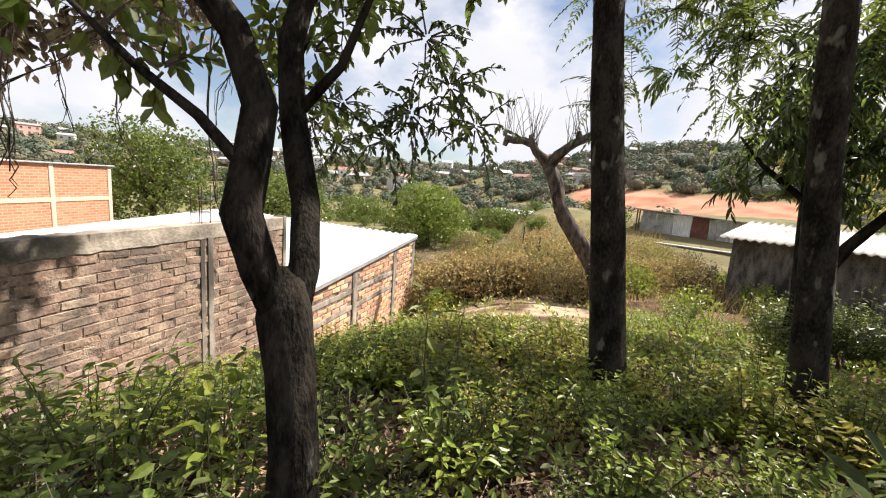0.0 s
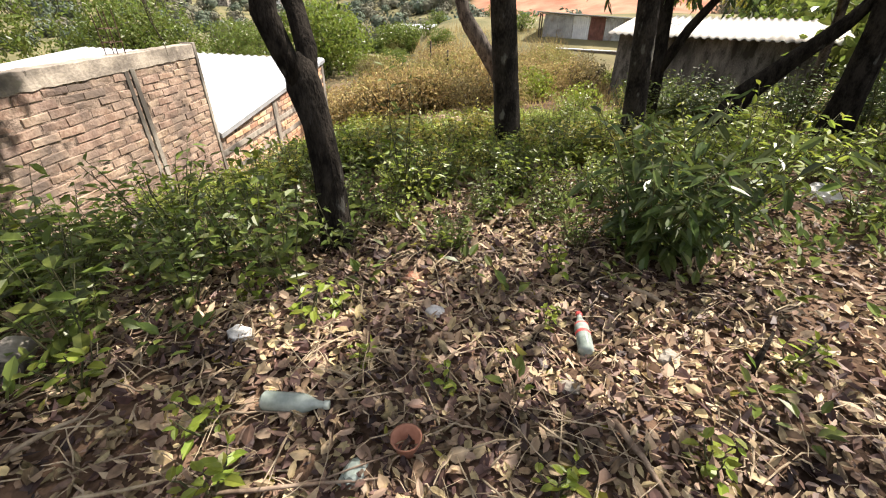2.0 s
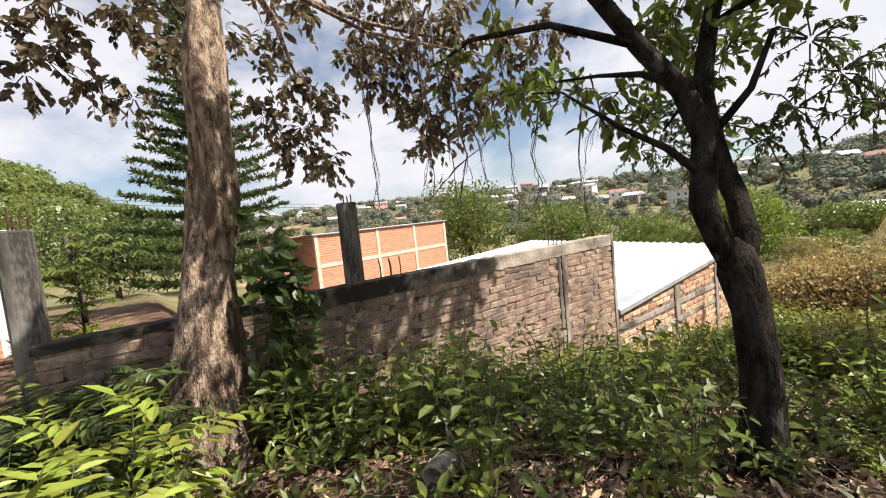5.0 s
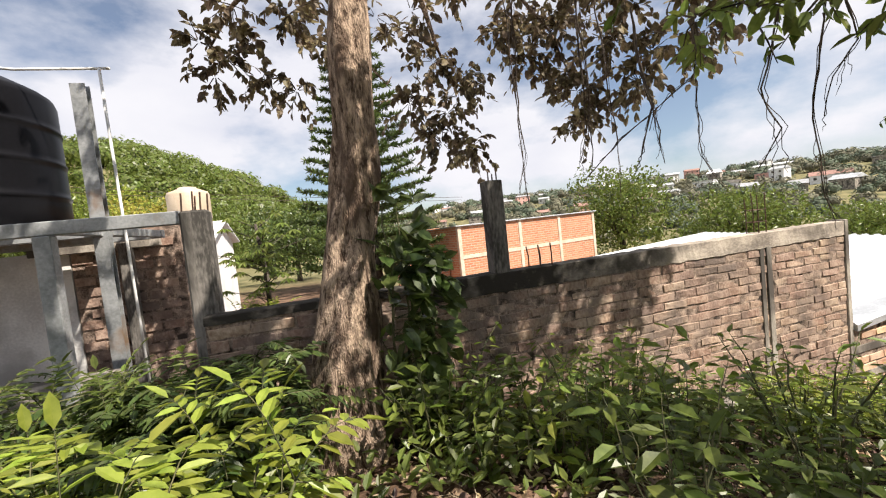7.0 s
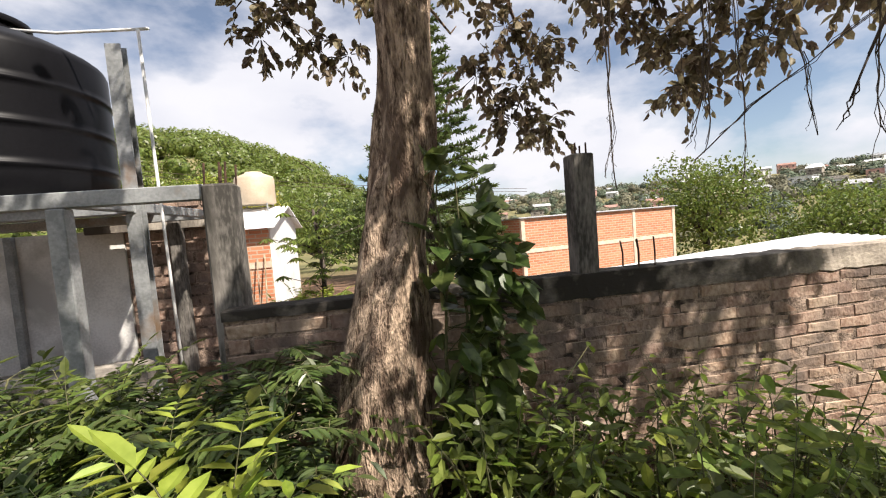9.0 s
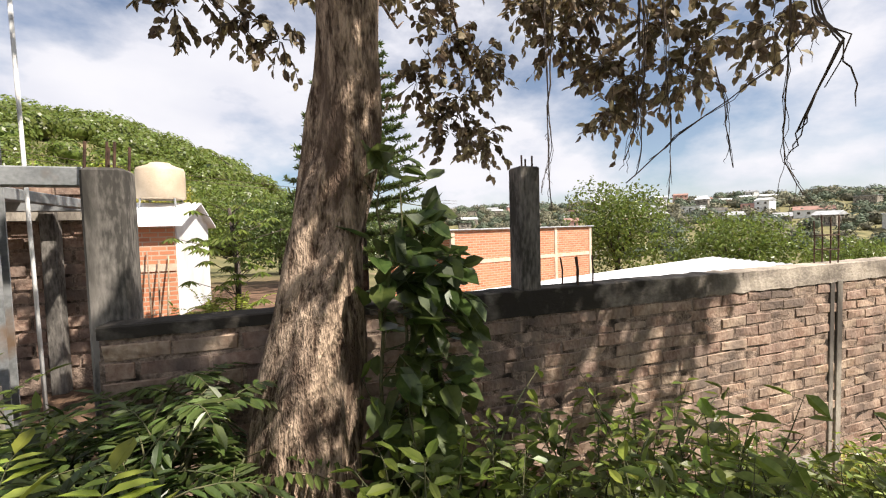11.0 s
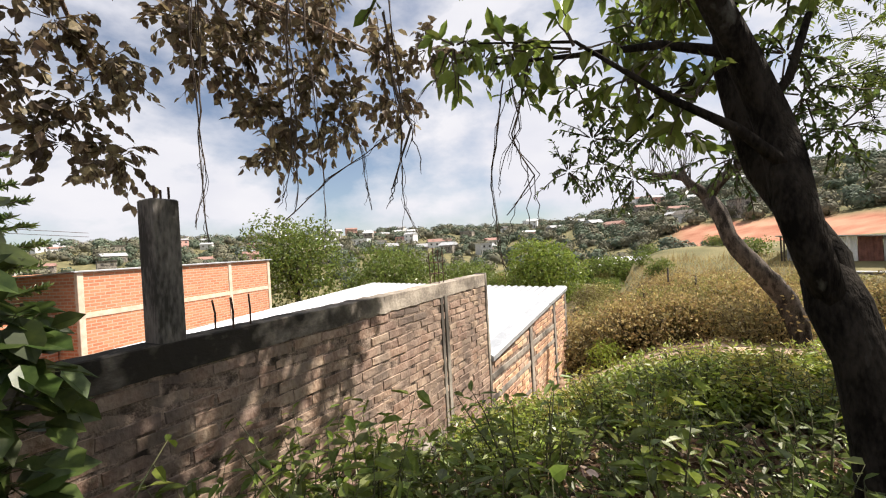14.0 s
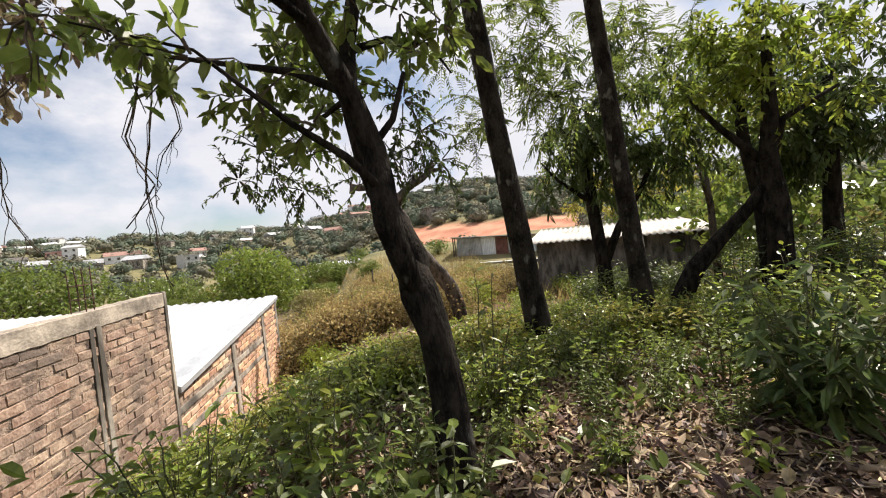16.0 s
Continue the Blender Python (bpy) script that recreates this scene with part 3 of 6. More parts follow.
def spray(leaves, twigs, centre, radius, shoots, per, ll, lw, droop=0.3, flat=1.0):
    """Twigs that leave one centre, each set with leaves."""
    centre = Vector(centre)
    for _ in range(shoots):
        d = rand_dir(0.1)
        d.z *= flat
        end = centre + d * radius * rng.uniform(0.6, 1.15) + Vector((0, 0, -droop * radius * rng.random()))
        pts = bent(centre + d * radius * 0.08, end, -0.08 * radius, 4, radius * 0.05)
        twigs.tube(pts, [0.006, 0.005, 0.004, 0.002], 3)
        for i in range(per):
            t = 0.25 + 0.75 * (i + rng.random()) / per
            k = min(2, int(t * 3))
            p = pts[k].lerp(pts[k + 1], t * 3 - k)
            way = (pts[k + 1] - pts[k]).normalized() * 0.6 + rand_dir() * 0.8 + Vector((0, 0, -droop))
            s = rng.uniform(0.65, 1.15)
            leaves.leaf(p, way, rand_dir(1.2), ll * s, lw * s, rng.uniform(0.1, 0.4), rng.uniform(0.0, 0.25))


def fronds(leaves, twigs, centre, radius, shoots, pairs, ll, lw, droop=0.3, up=0.1, stem=0.004):
    """Feather-shaped fronds: a rib with paired leaflets."""
    centre = Vector(centre)
    for _ in range(shoots):
        d = rand_dir(up)
        end = centre + d * radius * rng.uniform(0.7, 1.1)
        end.z -= droop * radius * rng.random()
        pts = bent(centre, end, -0.14 * radius, 6)
        twigs.tube(pts, [stem * (1 - 0.13 * i) for i in range(6)], 3)
        side = (pts[-1] - pts[0]).cross(Vector((0, 0, 1)))
        if side.length < 1e-3:
            continue
        side.normalize()
        for i in range(pairs):
            t = 0.18 + 0.82 * i / pairs
            k = min(4, int(t * 5))
            p = pts[k].lerp(pts[k + 1], t * 5 - k)
            fwd = (pts[k + 1] - pts[k]).normalized()
            s = (1 - 0.45 * abs(t - 0.5) * 2) * rng.uniform(0.85, 1.1)
            for g in (-1, 1):
                leaves.leaf(p, side * g + fwd * 0.45 + rand_dir() * 0.18 + Vector((0, 0, -0.15)), Vector((0, 0, 1)) + rand_dir() * 0.35, ll * s, lw * s, 0.25, 0.12)
        leaves.leaf(pts[-1], pts[-1] - pts[-2], Vector((0, 0, 1)), ll, lw, 0.25, 0.12)


def crown(leaves, centre, rx, rz, count, size, rough=0.35):
    """A ragged crown of many small leaf clumps over an uneven ball."""
    centre = Vector(centre)
    seed = rng.uniform(0, 50)
    for _ in range(count):
        d = rand_dir(0.15)
        r = (0.72 + 0.28 * rng.random() ** 0.5) * (1 + rough * noise.noise(d * 2.2 + Vector((seed, 0, 0))) + 0.6 * rough * noise.noise(d * 5 + Vector((0, seed, 0))))
        p = centre + Vector((d.x * rx * r, d.y * rx * r, d.z * rz * r))
        s = size * rng.uniform(0.6, 1.3)
        leaves.leaf(p, rand_dir(-0.2), d + rand_dir() * 0.6, s, s * 0.6, 0.3, 0.2)


ball = bmesh.new()
bmesh.ops.create_icosphere(ball, subdivisions=2, radius=1)
BALL_V = [v.co.copy() for v in ball.verts]
BALL_F = [tuple(v.index for v in f.verts) for f in ball.faces]
ball.free()


def far_crown(leaves, centre, rx, rz, count, size):
    """A crown far off: small four-sided clumps of leaves over an uneven ball."""
    centre = Vector(centre)
    seed = rng.uniform(0, 50)
    v = []
    for q in BALL_V:
        k = 0.58 * (1 + 0.4 * noise.noise(q * 2.4 + Vector((seed, 0, 0))))
        v.append(centre + Vector((q.x * rx * k, q.y * rx * k, q.z * rz * k)))
    leaves.add(v, BALL_F)
    for _ in range(count):
        d = rand_dir(0.25)
        r = (0.8 + 0.2 * rng.random()) * (1 + 0.4 * noise.noise(d * 2.4 + Vector((seed, 0, 0))))
        p = centre + Vector((d.x * rx * r, d.y * rx * r, d.z * rz * r))
        u = d.cross(rand_dir()).normalized() * size * rng.uniform(0.5, 1.2)
        w = (d + rand_dir() * 0.5).cross(u).normalized() * size * rng.uniform(0.4, 0.9)
        leaves.add([p - u, p + w * 0.8, p + u * 0.9, p - w], [(0, 1, 2, 3)])


def plant(name, label, category, leaf_shape, leaf_mat, stem_shape, stem_mat, group="", at=(0, 0, 0), leaf_name="leaves", stem_name="stem"):
    t = thing(name, label, category, group, at)
    part(stem_name, stem_shape, stem_mat, t, "", True)
    tagged(part(leaf_name, leaf_shape, leaf_mat, t), "", "", "", "stuff")
    return t


# ---- trees close by ----
def forked_tree():
    b, lf, tw, fine = Shape(), Shape(), Shape(), Shape()
    b.tube([(0.44, -2.99, -1.0), (0.46, -2.98, -0.7), (0.5, -2.97, -0.35), (0.525, -2.94, -0.05), (0.55, -2.89, 0.14), (0.57, -2.87, 0.24), (0.58, -2.86, 0.3)], [0.15, 0.1, 0.083, 0.08, 0.088, 0.07, 0.02], 14, 0.22)
    left = [(0.54, -2.88, 0.12), (0.5, -2.82, 0.3), (0.48, -2.77, 0.48), (0.54, -2.76, 0.66), (0.6, -2.74, 0.83), (0.57, -2.66, 1.07), (0.41, -2.54, 1.3), (0.3, -2.3, 1.75), (0.2, -2.1, 2.6), (0.1, -2.0, 3.6)]
    right = [(0.56, -2.9, 0.08), (0.64, -2.9, 0.3), (0.76, -2.82, 0.5), (0.82, -2.74, 0.663), (0.84, -2.69, 0.86), (0.88, -2.65, 1.13), (1.0, -2.67, 1.5), (1.1, -2.8, 2.1), (1.2, -3.0, 3.0), (1.3, -3.15, 4.0)]
    b.tube(left, [0.055, 0.062, 0.066, 0.062, 0.058, 0.052, 0.047, 0.042, 0.034, 0.02], 12, 0.25, 3)
    b.tube(right, [0.055, 0.06, 0.058, 0.06, 0.055, 0.05, 0.045, 0.04, 0.032, 0.02], 12, 0.25, 9)
    limbs = [[(0.5, -2.79, 0.6), (0.46, -2.62, 0.78), (0.42, -2.42, 0.92), (0.36, -2.1, 1.2), (0.34, -1.7, 1.3)],
             [(0.56, -2.68, 1.07), (0.72, -2.4, 1.25), (0.95, -2.0, 1.4), (1.05, -1.5, 1.52)],
             [(0.88, -2.65, 1.13), (1.05, -2.6, 1.2), (1.2, -2.45, 1.15), (1.4, -2.2, 1.0)],
             [(0.99, -2.67, 1.46), (1.15, -2.9, 1.6), (1.35, -3.2, 1.65), (1.7, -3.4, 1.6)],
             [(0.4, -2.55, 1.3), (0.15, -2.2, 1.5), (0.05, -1.7, 1.6), (0.1, -1.3, 1.6)],
             [(0.84, -2.7, 0.84), (0.9, -2.87, 1.05), (0.95, -2.96, 1.32)]]
    for p in limbs:
        b.tube(p, [0.024, 0.019, 0.014, 0.007, 0.004][:len(p)], 7, 0.15)
    low = [(1.05, -1.45, 1.56), (1.18, -1.66, 1.41), (1.28, -1.96, 1.34), (1.34, -2.11, 1.2), (1.3, -2.22, 1.36), (1.35, -2.44, 1.25), (1.31, -2.63, 1.38), (1.41, -2.5, 1.0),
           (0.3, -1.6, 1.3), (0.32, -1.85, 1.22), (0.34, -2.1, 1.16), (0.4, -2.3, 1.02), (0.45, -2.5, 0.92), (0.1, -1.4, 1.55), (0.1, -1.8, 1.6), (0.9, -1.35, 1.5), (1.0, -1.6, 1.52), (1.15, -2.3, 1.55), (0.7, -2.5, 1.42), (0.75, -3.0, 1.35)]
    for c in low:
        spray(lf, tw, c, 0.2, 6, 5, 0.1, 0.052, 0.35)
    for i in range(26):
        c = Vector((rng.uniform(-0.6, 1.8), rng.uniform(-3.9, -1.4), rng.uniform(1.95, 3.6)))
        spray(lf, tw, c, 0.34, 7, 6, 0.12, 0.062, 0.3)
    # Unseen clumps above the view, added to cast streaky shade on the garden wall.
    for i in range(19):
        k = Vector((0.95 + 2.5 * (i + rng.random()) / 16 if i < 16 else rng.uniform(-0.4, 0.2), rng.uniform(-2.7, -1.8), rng.uniform(3.2, 4.5)))
        for j in range(4):
            c = k + Vector((rng.gauss(0, 0.07), rng.gauss(0, 0.25), rng.gauss(0, 0.22)))
            spray(lf, tw, c, 0.3, 8, 7, 0.14, 0.07, 0.3)
    for i in range(20):
        c = Vector((rng.uniform(0.9, 2.4), rng.uniform(-3.4, -2.0), rng.uniform(1.45, 2.3)))
        spray(lf, tw, c, 0.26, 7, 6, 0.1, 0.052, 0.35)
    for c in ((2.0, -2.0, 0.98), (1.95, -1.75, 0.95), (2.04, -2.2, 0.85), (1.9, -2.3, 1.1), (1.6, -2.9, 1.0), (1.65, -3.1, 1.15), (1.6, -2.75, 0.85), (1.7, -3.25, 0.95), (1.5, -3.0, 1.35), (1.85, -1.95, 1.15)):
        spray(fine, tw, c, 0.3, 16, 13, 0.05, 0.024, 0.4)
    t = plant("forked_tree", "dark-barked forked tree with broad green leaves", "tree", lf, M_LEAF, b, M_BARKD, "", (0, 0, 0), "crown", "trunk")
    tagged(part("branchlet_tangle", tw, M_VINE, t), "", "", "", "stuff")
    tagged(part("fine_foliage", fine, M_LEAFD, t, "small feathery dark leaflets"), "", "", "", "stuff")


forked_tree()


def straight_tree(name, label, base, top, r0, r1, bark, crown_at, spread, n, mat, feather):
    b, lf, tw = Shape(), Shape(), Shape()
    base, top = Vector(base), Vector(top)
    pts, rad = [], []
    for i in range(15):
        t = i / 14
        p = base.lerp(top, t) + Vector((0.03 * noise.noise((t * 4, base.x, 1)), 0.03 * noise.noise((t * 4, base.x, 7)), 0))
        pts.append(p)
        rad.append((r0 + (r1 - r0) * t) * (1 + 0.5 * math.exp(-t * 22)))
    b.tube(pts, rad, 14, 0.14, base.x)
    for i in range(7):
        a = pts[9 + i % 5]
        d = rand_dir(0.3)
        e = a + d * spread * rng.uniform(0.5, 0.9)
        b.tube(bent(a, e, -0.15, 5, 0.05), [r1 * 0.6, r1 * 0.5, r1 * 0.35, r1 * 0.2, 0.006], 6, 0.1)
    for c in range(n):
        p = Vector(crown_at) + Vector((rng.uniform(-1, 1) * spread, rng.uniform(-1, 1) * spread, rng.uniform(-1, 1) * spread * 0.7))
        (fronds(lf, tw, p, 0.42, 6, 9, 0.07, 0.026, 0.4) if feather else spray(lf, tw, p, 0.42, 7, 7, 0.14, 0.05, 0.5))
    t = plant(name, label, "tree", lf, mat, b, bark, "", (0, 0, 0), "crown", "trunk")
    tagged(part("branchlet_tangle", tw, M_VINE, t), "", "", "", "stuff")
    return t


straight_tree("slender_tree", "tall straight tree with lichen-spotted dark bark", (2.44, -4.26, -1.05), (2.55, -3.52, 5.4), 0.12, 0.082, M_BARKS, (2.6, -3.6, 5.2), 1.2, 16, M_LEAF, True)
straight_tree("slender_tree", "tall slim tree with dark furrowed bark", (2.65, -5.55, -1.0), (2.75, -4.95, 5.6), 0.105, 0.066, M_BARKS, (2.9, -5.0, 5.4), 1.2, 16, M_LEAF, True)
b, lf, tw = Shape(), Shape(), Shape()
for c in ((3.7, -4.0, 1.6), (3.75, -4.1, 1.35), (3.6, -4.85, 1.8), (3.55, -5.0, 2.0), (3.5, -5.4, 1.75), (3.5, -5.0, 2.6), (3.65, -5.3, 2.3), (3.3, -5.7, 2.5), (3.05, -6.1, 2.5), (4.1, -4.1, 2.2), (4.2, -4.3, 1.85), (3.9, -5.1, 1.6), (3.4, -6.0, 1.9), *[(rng.uniform(2.9, 4.6), rng.uniform(-6.4, -3.4), rng.uniform(2.4, 3.6)) for _ in range(8)], *[(rng.uniform(3.0, 4.3), rng.uniform(-7.6, -5.8), rng.uniform(1.9, 3.2)) for _ in range(12)], *[(rng.uniform(3.3, 4.3), rng.uniform(-5.3, -4.1), rng.uniform(1.75, 3.1)) for _ in range(16)]):
    fronds(lf, tw, c, 0.5, 8, 10, 0.085, 0.03, 0.5)
t = plant("hanging_branch", "drooping branches with feathery green leaves", "branch", lf, M_LEAF, tw, M_BARKD, "", (0, 0, 0), "leaves", "branchlet")


def big_tree():
    b, lf, tw = Shape(), Shape(), Shape()
    b.tube([(-1.52, -0.5, -1.25), (-1.5, -0.49, -0.9), (-1.47, -0.46, -0.55), (-1.42, -0.43, -0.2), (-1.375, -0.4, 0.1), (-1.31, -0.36, 0.4), (-1.25, -0.34, 0.7), (-1.21, -0.34, 1.05), (-1.2, -0.35, 1.45), (-1.16, -0.28, 1.9), (-1.08, -0.1, 2.6), (-0.9, 0.3, 3.5), (-0.8, 0.6, 4.6)],
           [0.34, 0.27, 0.225, 0.195, 0.18, 0.163, 0.148, 0.138, 0.13, 0.125, 0.115, 0.09, 0.05], 44, 0.3, 5, 9)
    for p, r in (([(-1.1, -0.15, 2.3), (-0.6, 0.5, 2.95), (0.2, 1.3, 3.3), (1.4, 1.9, 3.5), (2.6, 1.6, 3.35), (3.4, 0.9, 3.1)], 0.06),
                 ([(-0.6, 0.5, 2.95), (0.0, 1.6, 3.1), (0.5, 2.6, 3.0), (0.9, 3.0, 2.5)], 0.045),
                 ([(-1.1, -0.1, 2.4), (-1.6, 0.6, 2.75), (-2.0, 1.2, 2.7), (-2.3, 1.5, 2.4)], 0.04),
                 ([(1.4, 1.9, 3.5), (2.0, 2.0, 3.0), (2.4, 2.05, 2.2)], 0.03),
                 ([(0.2, 1.3, 3.3), (0.9, 1.0, 2.9), (1.6, 0.4, 2.6), (2.2, 0.2, 2.5)], 0.03),
                 ([(-1.2, -0.35, 1.6), (-1.0, 0.1, 1.75), (-0.8, 0.35, 1.68), (-0.72, 0.5, 1.8)], 0.014)):
        b.tube(p, [r * (1 - 0.75 * i / (len(p) - 1)) for i in range(len(p))], 8, 0.15)
    spots = [(0.5, 2.79, 2.89), (0.94, 2.73, 2.65), (0.71, 3.0, 2.19), (0.63, 3.17, 1.76), (1.05, 3.01, 1.66), (2.02, 1.88, 3.02), (2.26, 1.98, 2.48), (2.49, 2.06, 1.85), (2.65, 1.51, 2.68), (3.02, 1.25, 2.45), (2.62, 1.26, 3.11), (3.37, 0.75, 2.5), (3.1, 0.72, 3.03), (3.4, 0.22, 3.04), (1.46, 2.21, 3.13), (1.77, 2.25, 2.7), (0.15, 3.12, 2.38), (2.3, 1.9, 2.15), (2.9, 1.4, 2.1)]
    for c in spots:
        spray(lf, tw, c, 0.46, 20, 8, 0.135, 0.096, 0.5)
    for c in ((-2.13, 1.42, 2.3), (-1.81, 1.53, 2.12), (-1.51, 1.59, 2.05), (-2.34, 1.33, 2.42), (-2.26, 1.47, 2.15), (-1.1, 1.42, 2.45), (-1.9, 1.5, 2.5), (-2.0, 1.3, 2.75), (-1.5, 1.3, 2.7)):
        spray(lf, tw, c, 0.28, 11, 7, 0.1, 0.07, 0.5)
    for i in range(60):
        spray(lf, tw, (rng.uniform(-2.2, 3.6), rng.uniform(0.2, 3.2), rng.uniform(3.2, 4.6)), 0.45, 8, 6, 0.16, 0.085, 0.4)
    for i in range(26):
        spray(lf, tw, (rng.uniform(-2.6, 0.6), rng.uniform(-2.2, 0.2), rng.uniform(3.2, 4.6)), 0.45, 8, 6, 0.16, 0.085, 0.4)
    t = plant("big_tree", "stout tree with pale furrowed bark and olive brown leaves", "tree", lf, M_LEAFO, b, M_BARK, "", (0, 0, 0), "crown", "trunk")
    tagged(part("branchlet_tangle", tw, M_VINE, t), "", "", "", "stuff")


big_tree()


def hanging_vines():
    paths = [[(0.8, 1.0, 3.2), (0.9, 1.14, 2.16), (0.98, 1.38, 1.42), (1.08, 1.45, 0.6)], [(1.0, 0.15, 3.4), (1.04, 0.19, 2.38), (1.24, 0.37, 1.79), (1.36, 0.53, 1.07), (1.35, 0.59, 0.81)],
             [(1.3, 0.64, 0.76), (1.54, 0.34, 1.12), (1.88, -0.25, 1.54), (2.2, -0.4, 2.0)], [(1.75, -0.3, 3.0), (1.83, -0.32, 1.77), (1.96, -0.21, 1.14), (2.0, -0.19, 0.83), (2.11, -0.32, 0.5)],
             [(1.85, -1.3, 1.75), (1.89, -1.24, 1.55), (2.0, -1.09, 0.93), (2.04, -1.11, 0.36), (2.1, -1.15, 0.2)], [(1.88, -1.36, 1.75), (1.91, -1.36, 1.61), (2.0, -1.39, 1.37), (1.93, -1.26, 1.17), (2.02, -1.15, 0.93)],
             [(1.64, 0.09, 1.6), (1.73, 0.07, 1.26), (1.83, 0.07, 0.82)], [(1.4, 0.4, 3.0), (1.49, 0.4, 1.86), (1.66, 0.49, 1.15), (1.7, 0.56, 0.6)],
             [(1.1, 0.25, 3.2), (1.12, 0.3, 2.0), (1.3, 0.5, 1.3), (1.25, 0.6, 0.95)], [(0.85, 1.2, 3.0), (0.95, 1.3, 1.9), (1.12, 1.5, 1.2), (1.0, 1.5, 0.75)],
             [(0.4, -1.9, 1.2), (0.42, -1.8, 0.9), (0.36, -1.9, 0.7), (0.44, -1.75, 0.55)], [(0.2, -1.3, 1.5), (0.22, -1.35, 1.1), (0.15, -1.45, 0.95), (0.2, -1.3, 0.7)]]
    for p in paths:
        s = Shape()
        fine = []
        pts = [Vector(q) for q in p]
        for a, c in zip(pts, pts[1:]):
            for i in range(4):
                q = a.lerp(c, i / 4)
                fine.append(q + Vector((0.03 * noise.noise(q * 4), 0.03 * noise.noise(q * 4 + Vector((9, 0, 0))), 0)))
        fine.append(pts[-1])
        k = rng.uniform(0.004, 0.0075)
        s.tube(fine, [k * (1 - 0.5 * i / len(fine)) for i in range(len(fine))], 5)
        for j in range(2):
            a = rng.randrange(0, 4)
            lag = rng.uniform(0, 30)
            side = [q + Vector((0.05 * noise.noise(q * 5 + Vector((lag, 0, 0))), 0.05 * noise.noise(q * 5 + Vector((0, lag, 0))), 0)) for q in fine[a:len(fine) - rng.randrange(0, 4)]]
            if len(side) > 3:
                s.tube(side, [k * 0.65 * (1 - 0.5 * i / len(side)) for i in range(len(side))], 4)
        for j in range(3):
            q = fine[rng.randrange(len(fine) // 2, len(fine) - 1)]
            e = q + Vector((rng.uniform(-0.06, 0.06), rng.uniform(-0.06, 0.06), rng.uniform(-0.3, -0.12)))
            s.tube(bent(q, e, 0.02, 6, 0.014), [k * 0.45] * 5 + [k * 0.2], 4)
        v = new("hanging_vine", s.mesh("hanging_vine", M_VINE, True))
        tagged(v, "bare dark vine hanging from the tree canopy", "vine", "vines hanging from the canopy")


hanging_vines()


def dead_tree():
    b, tw = Shape(), Shape()
    f = Vector((9.86, -3.36, 1.22))
    b.tube([(9.9, -5.0, -3.0), (9.9, -4.92, -2.2), (9.9, -4.78, -1.6), (9.88, -4.66, -1.1), (9.87, -4.42, -0.74), (9.86, -4.1, -0.36), (9.86, -3.86, 0.0), (9.86, -3.71, 0.3), (9.86, -3.62, 0.6), (9.86, -3.53, 0.86), f], [0.26, 0.22, 0.2, 0.2, 0.195, 0.185, 0.18, 0.17, 0.165, 0.16, 0.15], 14, 0.5, 2)
    arms = [[f, (9.84, -3.2, 1.42), (9.82, -3.02, 1.56), (9.8, -2.9, 1.72), (9.77, -2.68, 1.8), (9.75, -2.45, 1.8), (9.74, -2.24, 1.86)], [f, (9.88, -3.52, 1.5), (9.9, -3.72, 1.68), (9.92, -3.92, 1.82), (9.95, -4.16, 1.94), (9.97, -4.33, 2.08), (10.0, -4.5, 2.32)]]
    for p in arms:
        b.tube(p, [0.13, 0.12, 0.11, 0.105, 0.1, 0.09, 0.085], 10, 0.45, 4)
    for p in (((9.8, -2.9, 1.72), (9.78, -2.85, 1.95)), ((9.74, -2.3, 1.84), (9.74, -2.24, 1.66)), ((9.92, -4.0, 1.86), (9.92, -3.94, 2.08)), ((9.97, -4.4, 2.15), (9.97, -4.62, 2.16))):
        b.tube(p, [0.085, 0.06], 8)
    b.tube([(9.87, -4.42, -0.7), (9.8, -4.2, -0.6), (9.78, -4.08, -0.55)], [0.06, 0.05, 0.045], 7)
    b.tube([(9.86, -3.86, 0.02), (9.85, -3.68, 0.08), (9.85, -3.6, 0.16)], [0.05, 0.045, 0.04], 7)
    for p in arms:
        for i in range(26):
            a = Vector(p[rng.randrange(2, 7)])
            e = a + Vector((rng.uniform(-0.3, 0.3), rng.uniform(-0.45, 0.45), rng.uniform(0.5, 1.3)))
            tw.tube(bent(a, e, -0.05, 4, 0.05), [0.012, 0.009, 0.006, 0.003], 3)
    t = thing("dead_tree", "bare grey dead tree with two stubby pruned arms", "tree")
    part("trunk", b, M_BARKG, t, "", True)
    tagged(part("twig_tangle", tw, M_BARKG, t, "thin bare upright twigs", True), "", "", "", "stuff")


dead_tree()


def leafy_tree(name, label, trunk, radii, limbs, clusters, cr, shoots, per, ll, lw, mat, bark, droop=0.4):
    b, lf, tw = Shape(), Shape(), Shape()
    b.tube(trunk, radii, 12, 0.25, trunk[0][0])
    for p, r in limbs:
        b.tube(p, [r * (1 - 0.7 * i / (len(p) - 1)) for i in range(len(p))], 8, 0.2)
    for c in clusters:
        spray(lf, tw, c, cr, shoots, per, ll, lw, droop)
    t = plant(name, label, "tree", lf, mat, b, bark, "", (0, 0, 0), "crown", "trunk")
    tagged(part("branchlet_tangle", tw, bark, t), "", "", "", "stuff")


def cloud(centre, spread, n):
    return [Vector(centre) + Vector((rng.gauss(0, 1) * spread[0], rng.gauss(0, 1) * spread[1], rng.gauss(0, 1) * spread[2])) for _ in range(n)]


